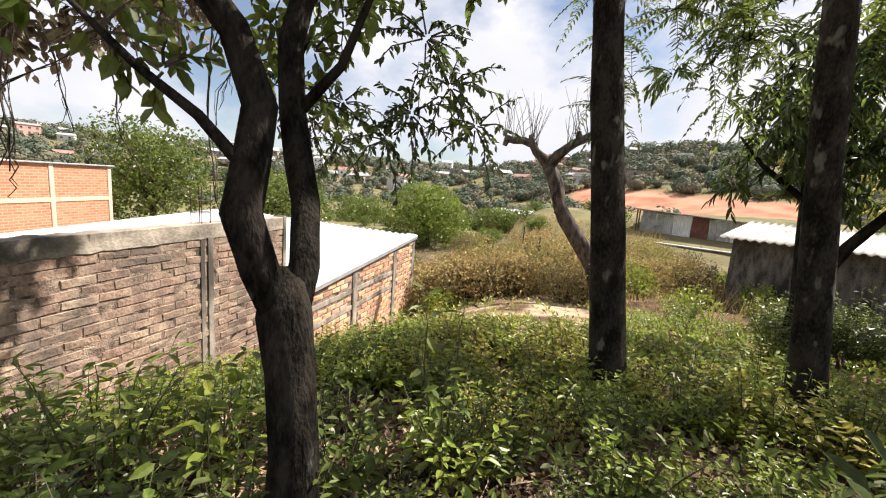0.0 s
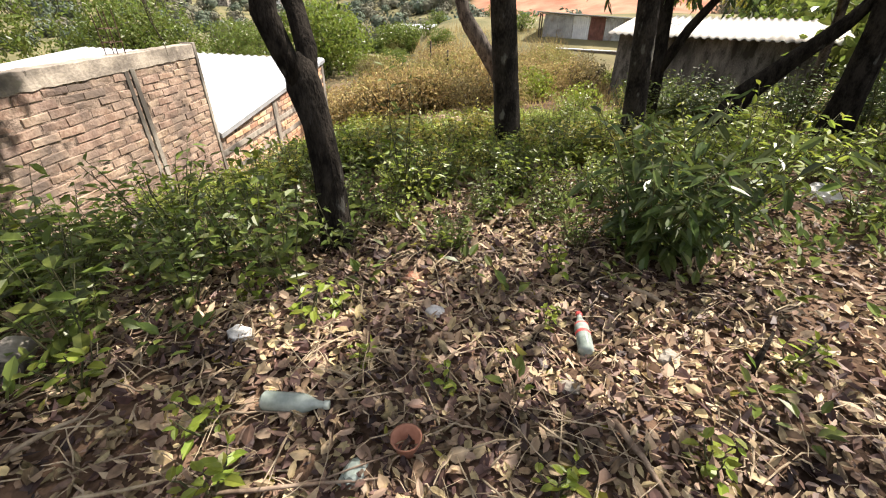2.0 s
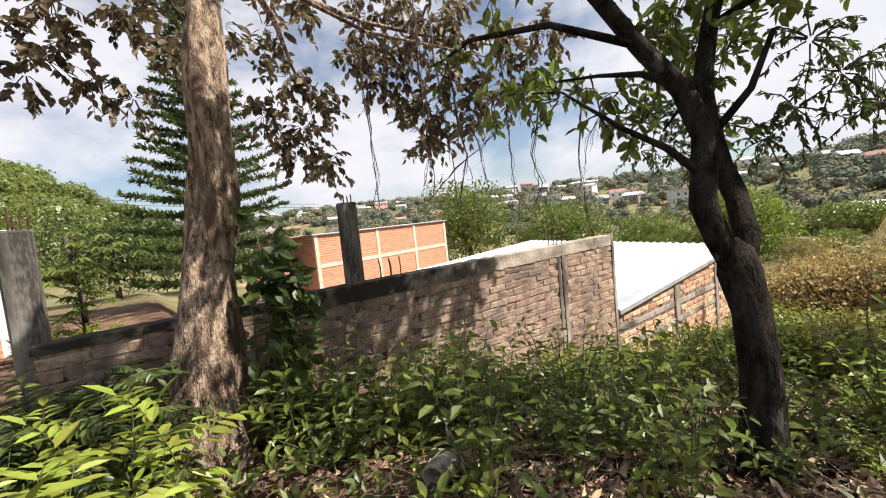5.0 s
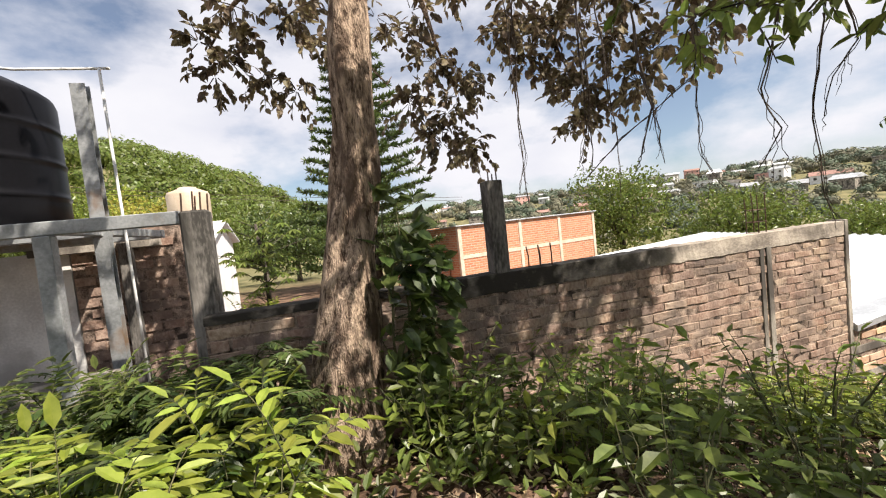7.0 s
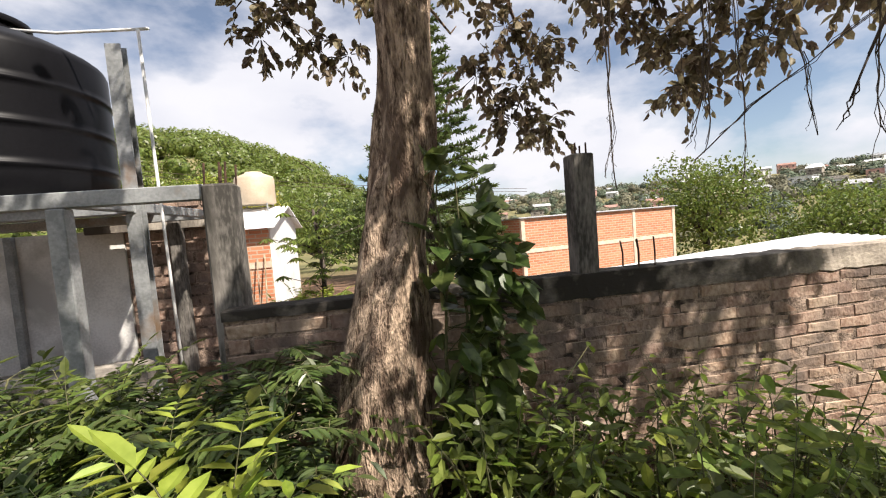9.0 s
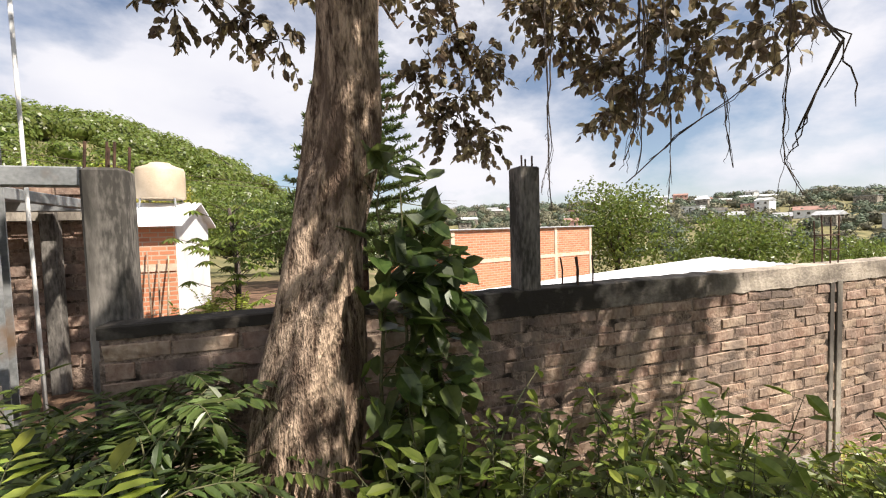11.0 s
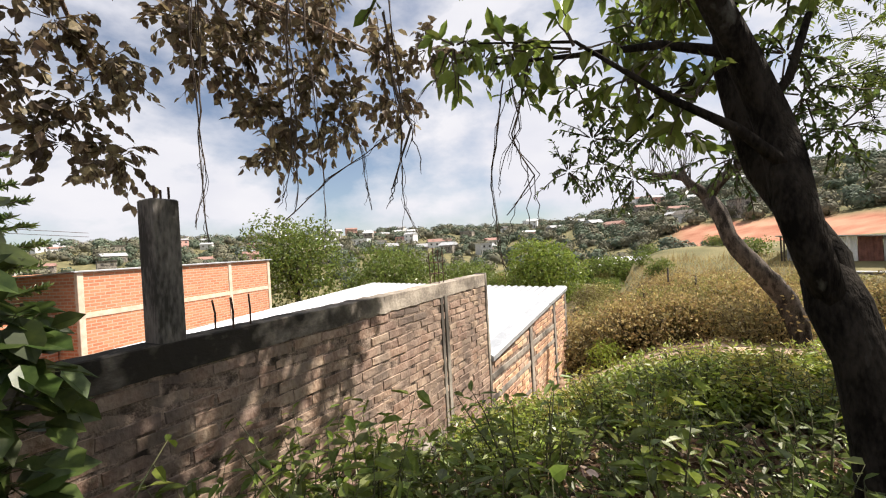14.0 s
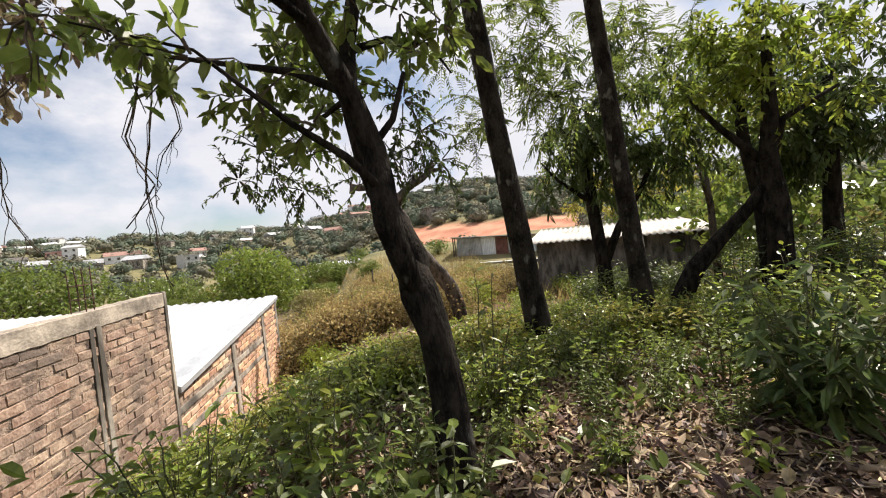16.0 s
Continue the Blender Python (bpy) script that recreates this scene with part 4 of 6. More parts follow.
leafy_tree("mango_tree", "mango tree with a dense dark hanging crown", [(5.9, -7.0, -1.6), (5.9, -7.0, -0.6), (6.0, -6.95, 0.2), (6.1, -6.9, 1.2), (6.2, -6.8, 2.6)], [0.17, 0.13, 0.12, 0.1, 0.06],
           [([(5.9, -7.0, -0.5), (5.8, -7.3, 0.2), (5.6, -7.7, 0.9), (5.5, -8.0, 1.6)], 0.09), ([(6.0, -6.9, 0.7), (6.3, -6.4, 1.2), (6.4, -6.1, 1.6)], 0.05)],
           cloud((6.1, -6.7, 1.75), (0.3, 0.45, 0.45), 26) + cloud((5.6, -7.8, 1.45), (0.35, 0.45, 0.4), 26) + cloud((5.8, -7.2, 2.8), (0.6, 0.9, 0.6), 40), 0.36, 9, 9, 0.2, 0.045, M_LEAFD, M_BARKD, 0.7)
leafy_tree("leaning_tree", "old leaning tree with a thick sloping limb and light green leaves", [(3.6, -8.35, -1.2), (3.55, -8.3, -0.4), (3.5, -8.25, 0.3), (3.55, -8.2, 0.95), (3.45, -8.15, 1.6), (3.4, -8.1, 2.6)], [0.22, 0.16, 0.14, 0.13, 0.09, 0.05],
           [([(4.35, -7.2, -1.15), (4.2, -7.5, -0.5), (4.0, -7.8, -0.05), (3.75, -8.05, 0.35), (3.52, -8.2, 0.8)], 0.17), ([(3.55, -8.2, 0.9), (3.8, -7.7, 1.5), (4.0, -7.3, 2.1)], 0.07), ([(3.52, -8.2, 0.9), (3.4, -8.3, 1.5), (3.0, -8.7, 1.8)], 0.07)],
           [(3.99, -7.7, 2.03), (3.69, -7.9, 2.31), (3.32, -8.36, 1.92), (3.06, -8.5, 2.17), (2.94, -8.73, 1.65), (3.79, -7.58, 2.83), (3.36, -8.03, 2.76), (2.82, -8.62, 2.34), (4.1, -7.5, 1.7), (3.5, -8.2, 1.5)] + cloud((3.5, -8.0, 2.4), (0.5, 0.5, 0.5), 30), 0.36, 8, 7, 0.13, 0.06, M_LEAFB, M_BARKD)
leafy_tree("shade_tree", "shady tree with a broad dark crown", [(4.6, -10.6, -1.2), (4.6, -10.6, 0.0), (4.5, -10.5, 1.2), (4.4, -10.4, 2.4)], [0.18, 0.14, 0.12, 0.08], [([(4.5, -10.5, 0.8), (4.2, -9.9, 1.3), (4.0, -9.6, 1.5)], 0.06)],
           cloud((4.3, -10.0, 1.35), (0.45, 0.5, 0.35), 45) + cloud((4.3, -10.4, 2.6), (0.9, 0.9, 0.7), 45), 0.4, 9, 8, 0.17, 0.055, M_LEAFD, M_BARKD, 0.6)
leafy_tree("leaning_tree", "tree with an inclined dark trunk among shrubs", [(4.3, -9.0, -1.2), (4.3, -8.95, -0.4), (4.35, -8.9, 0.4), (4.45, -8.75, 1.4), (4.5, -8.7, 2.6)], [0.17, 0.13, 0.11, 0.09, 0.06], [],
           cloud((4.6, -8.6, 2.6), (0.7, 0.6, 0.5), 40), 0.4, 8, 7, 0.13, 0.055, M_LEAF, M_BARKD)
# Added outside the view only to throw dappled shade on the litter.
leafy_tree("overhanging_tree", "unseen tall tree added so that its high crown shades the littered clearing", [(-0.6, -8.2, -1.2), (-0.6, -8.1, 0.8), (-0.4, -7.6, 2.4), (0.0, -7.0, 4.0)], [0.2, 0.16, 0.13, 0.08], [([(-0.4, -7.6, 2.4), (0.0, -6.4, 3.4), (0.3, -5.4, 4.0)], 0.07), ([(-0.4, -7.6, 2.6), (0.8, -6.8, 3.6), (1.4, -6.2, 4.2)], 0.06)],
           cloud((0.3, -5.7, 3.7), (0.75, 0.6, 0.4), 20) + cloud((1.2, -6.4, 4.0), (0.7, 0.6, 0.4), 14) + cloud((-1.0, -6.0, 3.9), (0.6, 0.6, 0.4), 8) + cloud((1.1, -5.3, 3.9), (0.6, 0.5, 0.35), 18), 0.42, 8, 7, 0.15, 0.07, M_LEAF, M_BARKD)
leafy_tree("thicket_tree", "leafy tree at the edge of the thicket", [(8.5, -13.5, -1.3), (8.5, -13.4, 0.4), (8.3, -13.3, 2.0), (8.2, -13.2, 3.6)], [0.18, 0.14, 0.11, 0.06], [],
           cloud((8.3, -13.3, 2.6), (1.3, 1.3, 0.9), 70), 0.5, 8, 7, 0.2, 0.08, M_LEAF, M_BARKD)
leafy_tree("thicket_tree", "leafy tree with yellowish leaves behind the sheds", [(19, -16, -2.5), (19, -16, 0.0), (19, -16, 2.0)], [0.2, 0.16, 0.1], [],
           cloud((19, -16, 2.0), (1.6, 1.8, 1.0), 60), 0.6, 8, 7, 0.24, 0.09, M_LEAFY, M_BARKG)
leafy_tree("thicket_tree", "tree with pale thin stems and sparse leaves", [(7.0, -10.5, -1.4), (7.0, -10.4, 0.5), (7.1, -10.3, 2.0)], [0.09, 0.07, 0.04], [([(7.0, -10.4, 0.3), (6.8, -10.0, 1.2), (6.7, -9.8, 2.0)], 0.04)],
           cloud((7.0, -10.2, 2.2), (0.8, 0.8, 0.7), 30), 0.4, 7, 6, 0.14, 0.06, M_LEAFB, M_BARKG)


# ---- trees beyond the wall ----
def round_tree(name, label, x, y, base, top, width, mat, n, size):
    b, lf = Shape(), Shape()
    h = top - base
    b.tube([(x, y, base - 0.3), (x, y, base + h * 0.35), (x + 0.1, y, base + h * 0.6)], [0.2, 0.15, 0.08], 8, 0.2)
    for i in range(6):
        a = 2.4 * i
        b.tube([(x, y, base + h * 0.3), (x + math.cos(a) * width * 0.22, y + math.sin(a) * width * 0.22, base + h * 0.6)], [0.1, 0.04], 6)
    for i in range(9):
        a = 2.4 * i + 0.4
        k = 0.0 if i == 0 else 0.26
        crown(lf, (x + math.cos(a) * width * k, y + math.sin(a) * width * k, base + h * (0.52 + 0.17 * math.sin(i * 1.7))), width * 0.3, h * 0.3, n // 9, size)
    plant(name, label, "tree", lf, mat, b, M_BARKG, "", (0, 0, 0), "crown", "trunk")


def polar(bearing, distance):
    return EYE.x + distance * math.cos(radians(bearing)), EYE.y + distance * math.sin(radians(bearing))


for label, bearing, dist, lo, hi, width, mat in (("rounded bright green tree behind the roof", 48, 25, -3.4, 2.9, 5.2, M_LEAF), ("wide olive green tree behind the roof", 35.3, 29, -4.0, 0.95, 6.6, M_LEAF), ("round fresh green tree beyond the roof", 15, 27, -4.0, 0.75, 5.0, M_LEAFM),
                                                ("leafy green tree in the yard beyond", 56, 34, -4.5, 0.2, 6.0, M_LEAF), ("leafy tree below the houses", 25, 45, -6.5, -0.9, 8.0, M_LEAF), ("dense green tree by the green hill", 92, 30, -2.5, 3.2, 6.0, M_LEAFD), ("dark tree at the foot of the hill", 83, 38, -3.0, 1.8, 7.0, M_LEAFD), ("leafy tree on the meadow edge", 6, 42, -4.5, -1.2, 6.0, M_LEAF), ("tree with orange green crown on the slope", 107, 34, -2.0, 5.0, 6.5, M_LEAFY), ("bright green tree on the slope", 112, 40, -2.0, 6.5, 7.5, M_LEAFB), ("green tree on the slope", 101, 38, -2.0, 4.6, 6.5, M_LEAF), ("dark green tree on the slope", 117, 30, -1.5, 5.2, 6.0, M_LEAF)):
    x, y = polar(bearing, dist)
    round_tree("leafy_tree", label, x, y, lo, hi, width, mat, 6400, 0.12 + dist * 0.0028)


def norfolk_pine():
    x0, y0 = polar(82, 17)
    b, lf = Shape(), Shape()
    b.tube([(x0, y0, -3.2), (x0, y0, 4), (x0, y0, 10.9)], [0.3, 0.2, 0.03], 8)
    z = -1.0
    k = 0
    while z < 10.8:
        r = 0.29 * (10.9 - z) + 0.12 if z > 1 else 3.0
        for i in range(7):
            a = 2 * math.pi * i / 7 + k * 0.45
            d = Vector((math.cos(a), math.sin(a), 0))
            pts = [Vector((x0, y0, z)) + d * r * t + Vector((0, 0, -0.02 * r * t + 0.14 * r * t * t)) for t in (0, 0.33, 0.66, 1)]
            b.tube(pts, [0.04, 0.03, 0.022, 0.012], 4)
            for j in range(int(130 * r) + 30):
                t = rng.random() * 3
                q = min(2, int(t))
                p = pts[q].lerp(pts[q + 1], t - q)
                w = d * 0.7 + rand_dir(0.5)
                lf.leaf(p, w, rand_dir(), 0.22, 0.06, 0.3, -0.2)
        z += 0.62
        k += 1
    plant("norfolk_pine", "tall pine with level whorls of upcurved branches", "tree", lf, M_LEAFD, b, M_BARKG, "", (0, 0, 0), "needles", "trunk")


norfolk_pine()


# A slight haze of distance is mixed into both of these leaf colours.
M_SCRUB = leaf_material("hazy_dry_scrub", (0.105, 0.105, 0.07), (0.195, 0.185, 0.125), 0.95, 0.3, 0.1)
M_FARLEAF = leaf_material("hazy_far_leaf", (0.065, 0.09, 0.06), (0.14, 0.165, 0.11), 0.95, 0.35, 0.1)


def far_woods():
    kinds = (("far_woods", M_FARLEAF, 1150, -62, 88, "green woodland covering the far hillsides, slight haze in its colour"), ("far_scrub", M_SCRUB, 950, -62, 80, "brownish dry scrub covering the far hillsides, slight haze in its colour"), ("hill_woods", M_LEAF, 420, 86, 134, "lush green woodland on the near hill"))
    for name, mat, count, b0, b1, label in kinds:
        s = Shape()
        n = 0
        while n < count:
            b = rng.uniform(b0, b1)
            reach = table(REACH, b)
            r = reach * rng.uniform(0.26, 1.04) ** 0.85
            x, y = polar(b, r)
            z = ground_z(x, y)
            if r < 55 or bare_earth(x, y, z) > 0.25:
                continue
            if 8 < b < 80 and rng.random() < 0.25:
                continue
            size = rng.uniform(1.9, 3.9) * (0.75 + r / 500)
            far_crown(s, (x, y, z + size * 0.45), size, size * 0.75, 300 if name == "hill_woods" else 140, size * (0.12 if name == "hill_woods" else 0.18))
            n += 1
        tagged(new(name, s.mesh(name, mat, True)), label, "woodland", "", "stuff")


far_woods()


# ---- yard with the water tank ----
M_TANK = material("black_plastic", (0.0045, 0.0045, 0.0055), (0.007, 0.007, 0.0085), 0.4, 0.6, 40, 0.05, 0.003, spec=0.1)
M_STEEL = material("grey_painted_steel", (0.2, 0.21, 0.21), (0.34, 0.35, 0.35), 0.55, 5, 50, 0.15, 0.003, metal=0.3, stain=(0.22, 0.15, 0.1), stain_scale=3, stain_at=(0.62, 0.75))
M_PVC = material("white_plastic_pipe", (0.62, 0.62, 0.6), (0.75, 0.75, 0.73), 0.4, 5, 40, 0.03, 0.002)
M_PLASTER = material("stained_white_plaster", (0.5, 0.49, 0.47), (0.72, 0.71, 0.68), 0.9, 2, 40, 0.2, 0.006, stain=(0.36, 0.35, 0.33), stain_scale=1.6)
M_WHITE = material("white_wall_paint", (0.7, 0.7, 0.7), (0.8, 0.8, 0.8), 0.85, 1.5, 40, 0.1, 0.004, stain=(0.6, 0.59, 0.56), stain_scale=0.8)
M_BEIGE = material("beige_plastic", (0.45, 0.36, 0.26), (0.56, 0.46, 0.34), 0.55, 3, 40, 0.05, 0.003)


def turned(profile, cx, cy, sides=32):
    """A body turned round an upright axis from rows of (radius, height)."""
    s = Shape()
    v = [(cx + r * math.cos(2 * math.pi * k / sides), cy + r * math.sin(2 * math.pi * k / sides), z) for r, z in profile for k in range(sides)]
    f = [(i * sides + k, i * sides + (k + 1) % sides, (i + 1) * sides + (k + 1) % sides, (i + 1) * sides + k) for i in range(len(profile) - 1) for k in range(sides)]
    f += [tuple(range(sides - 1, -1, -1)), tuple(range((len(profile) - 1) * sides, len(profile) * sides))]
    return s.add(v, f)


def water_tank():
    t = thing("water_tank", "large black ribbed plastic water tank on a steel stand", "water tank")
    prof = [(0.8, 0.775), (0.84, 0.79)]
    for z in (1.1, 1.42, 1.74):
        prof += [(0.85, z - 0.06), (0.85, z - 0.02), (0.86, z - 0.012), (0.86, z + 0.012), (0.85, z + 0.02), (0.85, z + 0.06)]
    prof += [(0.85, 2.0), (0.835, 2.05), (0.79, 2.09), (0.62, 2.19), (0.4, 2.28), (0.34, 2.3), (0.33, 2.36)]
    part("body", turned(prof, -4.6, 1.72, 48), M_TANK, t, "", True)
    part("lid", turned([(0.35, 2.355), (0.36, 2.36), (0.36, 2.41), (0.3, 2.43), (0.05, 2.44)], -4.6, 1.72, 32), M_TANK, t, "round black screw lid", True)


water_tank()


def tank_stand():
    t = thing("tank_stand", "grey steel stand of beams and legs carrying the tank", "stand")
    for name, b in (("beam", (-6.4, 0.28, 0.66, -2.44, 0.37, 0.755)), ("beam", (-6.4, 1.02, 0.66, -3.2, 1.1, 0.755)), ("beam", (-6.4, 2.5, 0.66, -3.2, 2.6, 0.755)), ("platform", (-5.5, 0.9, 0.757, -3.75, 2.5, 0.774)),
                    ("leg", (-3.3, 0.27, -1.1, -3.2, 0.36, 0.658)), ("leg", (-5.6, 0.27, -1.1, -5.5, 0.36, 0.658)), ("leg", (-5.6, 2.5, -1.1, -5.5, 2.6, 0.658)), ("crossbar", (-3.29, 0.37, 0.67, -3.21, 2.49, 0.75))):
        s = Shape()
        s.box(*b, 0.006)
        part(name, s, M_STEEL, t)
    s = Shape()
    prof = [(-3.275, 1.03), (-3.17, 1.03), (-3.17, 1.04), (-3.265, 1.04), (-3.265, 1.11), (-3.17, 1.11), (-3.17, 1.12), (-3.275, 1.12)]
    s.add([(x, y, z) for z in (-1.1, 1.925) for x, y in prof], [(k, (k + 1) % 8, (k + 1) % 8 + 8, k + 8) for k in range(8)] + [(8, 9, 10, 11), (8, 11, 12, 15), (12, 13, 14, 15)])
    part("post", s, M_STEEL, t, "tall grey steel channel post")


tank_stand()
pipe = thing("water_pipe", "thin white plastic pipe rising beside the tank", "pipe")
s = Shape()
s.tube([(-3.1, 1.25, -1.1), (-3.11, 1.23, 0.5), (-3.12, 1.216, 2.12)], [0.012] * 3, 8)
part("riser", s, M_PVC, pipe, "", True)
s = Shape()
s.tube([(-3.04, 1.21, 2.115), (-3.8, 1.4, 2.17), (-4.4, 1.6, 2.3)], [0.012] * 3, 8)
part("arm", s, M_PVC, pipe, "", True)

gate = thing("gate_column", "weathered concrete column with steel bars on top", "column")
s = Shape()
s.box(-2.43, 0.2, -1.2, -2.25, 0.38, 0.745, 0.015)
part("post", s, M_DARKCON, gate)
for x, y in ((-2.41, 0.22), (-2.37, 0.36), (-2.29, 0.22), (-2.27, 0.35), (-2.34, 0.29)):
    s = Shape()
    s.tube([(x, y, 0.73), (x + 0.01, y, 0.88 + rng.uniform(-0.03, 0.04))], [0.007] * 2, 6)
    part("rebar", s, M_RUST, gate, "rusty steel bar")


def yard_walls():
    s = Shape()
    s.box(-8.5, 2.8, -1.5, -4.25, 2.95, 0.62)
    w = new("wall_yard", s.mesh("wall_yard", M_PLASTER))
    structure(w, "white plaster yard wall with grey stains")
    s = Shape()
    s.box(-4.24, 2.81, -1.5, -3.1, 2.95, 0.98)
    w = new("wall_yard_brick", s.mesh("wall_yard_brick", M_MORTAR))
    structure(w, "rough brick yard wall with wide pale joints")
    b = Shape()
    for row in range(14):
        for i in range(5):
            x = -4.23 + i * 0.24 + (0.12 if row % 2 else 0)
            if x + 0.2 < -3.1:
                z = -0.85 + row * 0.13
                b.box(x, 2.79 + rng.uniform(-0.004, 0.006), z, x + 0.205, 2.83, z + 0.098)
    tagged(part("brickwork", b, M_BRICK, w, "dark red bricks"), "", "", "", "stuff")
    s = Shape()
    s.box(-4.6, 2.72, 0.58, -3.3, 2.79, 0.68, 0.006)
    part("lintel", s, M_CONCRETE, w, "grey concrete lintel")
    s = Shape()
    s.box(-3.72, 2.66, -1.2, -3.6, 2.785, 0.7, 0.006)
    part("column", s, M_DARKCON, w, "dark concrete column")
    s = Shape()
    s.box(-8.5, 0.55, -1.4, -3.1, 0.85, -0.42, 0.02)
    k = new("low_wall", s.mesh("low_wall", M_CONCRETE))
    structure(k, "low pale concrete kerb wall in the yard")
    s = Shape()
    s.box(-5.4, 2.74, -1.2, -5.32, 2.81, 0.62, 0.004)
    s2 = new("yard_post", s.mesh("yard_post", M_STEEL))
    tagged(s2, "slim dark steel post against the plaster wall", "post")


yard_walls()


def white_house():
    h = thing("white_house", "small white gabled house with a brick front", "house")
    x0, x1, y0, y1, e = -7.2, -3.95, 8.4, 11.9, 0.85
    s = Shape()
    s.add([(x1, y0, -1.9), (x1, y1, -1.9), (x1, y1, e - 0.12), (x1, (y0 + y1) / 2, e + 0.35), (x1, y0, e - 0.12), (x0, y0, -1.9), (x0, y1, -1.9), (x0, y1, e - 0.12), (x0, (y0 + y1) / 2, e + 0.35), (x0, y0, e - 0.12)],
          [(0, 1, 2, 3, 4), (9, 8, 7, 6, 5), (0, 4, 9, 5), (1, 6, 7, 2), (4, 3, 8, 9), (3, 2, 7, 8), (0, 5, 6, 1)])
    part("wall", s, M_WHITE, h)
    s = Shape()
    s.box(x0, y0 - 0.06, -1.9, x1 - 0.03, y0 - 0.01, e - 0.2)
    part("brick_front", s, M_FARBRICK, h, "orange brick front wall")
    s = Shape()
    s.box(x0, y0 - 0.08, -0.35, x1 - 0.02, y0 - 0.062, -0.2)
    part("ring_beam", s, M_TRIM, h, "pale concrete band")
    s = Shape()
    ym, z0, z1 = (y0 + y1) / 2, e - 0.2, e + 0.36
    for a, b in ((y0 - 0.3, ym), (y1 + 0.3, ym)):
        v = [(x0 - 0.2, a, z0 - 0.02), (x1 + 0.18, a, z0 - 0.02), (x1 + 0.18, b, z1 + 0.03), (x0 - 0.2, b, z1 + 0.03)]
        s.add([*v, *[(x, y, z + 0.04) for x, y, z in v]], [(3, 2, 1, 0), (4, 5, 6, 7), (0, 1, 5, 4), (1, 2, 6, 5), (2, 3, 7, 6), (3, 0, 4, 7)])
    part("roof", s, M_ROOF, h, "pale sheet roof")


white_house()
tank2 = thing("roof_tank", "beige plastic water tank on a metal frame", "water tank")
part("body", turned([(0.5, 1.35), (0.53, 1.38), (0.53, 2.05), (0.5, 2.12), (0.25, 2.22), (0.22, 2.26)], -4.6, 10.0, 24), M_BEIGE, tank2, "", True)
for dx, dy in ((-0.4, -0.4), (0.4, -0.4), (-0.4, 0.4), (0.4, 0.4)):
    s = Shape()
    s.tube([(-4.6 + dx, 10.0 + dy, 1.0), (-4.6 + dx * 0.9, 10.0 + dy * 0.9, 1.352)], [0.025, 0.025], 6)
    part("leg", s, M_STEEL, tank2)

for i in range(5):
    s = Shape()
    s.tube(bent((-4.6 + 0.13 * i, 7.7 + 0.05 * i, -1.35), (-4.9 + 0.2 * i, 8.28, -0.1 + 0.1 * (i % 3)), 0.02, 4), [0.022, 0.02, 0.018, 0.014], 6)
    tagged(new("leaning_pole", s.mesh("leaning_pole", M_WOOD, True)), "dry wooden pole leaning on the brick wall", "pole", "poles leaning on the brick wall")


# ---- sheds below the meadow ----
M_TIN = material("weathered_tin", (0.3, 0.31, 0.32), (0.5, 0.51, 0.52), 0.5, 2.0, 30, 0.1, 0.003, metal=0.35, stain=(0.24, 0.2, 0.17), stain_scale=1.5)
M_TINR = material("rust_red_tin", (0.12, 0.05, 0.04), (0.22, 0.1, 0.075), 0.7, 3, 30, 0.15, 0.003)
M_TINP = material("pale_tin", (0.6, 0.62, 0.64), (0.76, 0.77, 0.78), 0.5, 2.0, 30, 0.05, 0.003, stain=(0.4, 0.37, 0.34), stain_scale=1.0)
M_BLOCK = M_FARBRICK.copy()
M_BLOCK.name = "grey_blockwork"
bt = next(k for k in M_BLOCK.node_tree.nodes if k.bl_idname == "ShaderNodeTexBrick")
bt.inputs["Color1"].default_value, bt.inputs["Color2"].default_value, bt.inputs["Mortar"].default_value = (0.1, 0.08, 0.07, 1), (0.19, 0.15, 0.13, 1), (0.3, 0.27, 0.24, 1)
bt.inputs["Brick Width"].default_value, bt.inputs["Row Height"].default_value = 0.42, 0.16


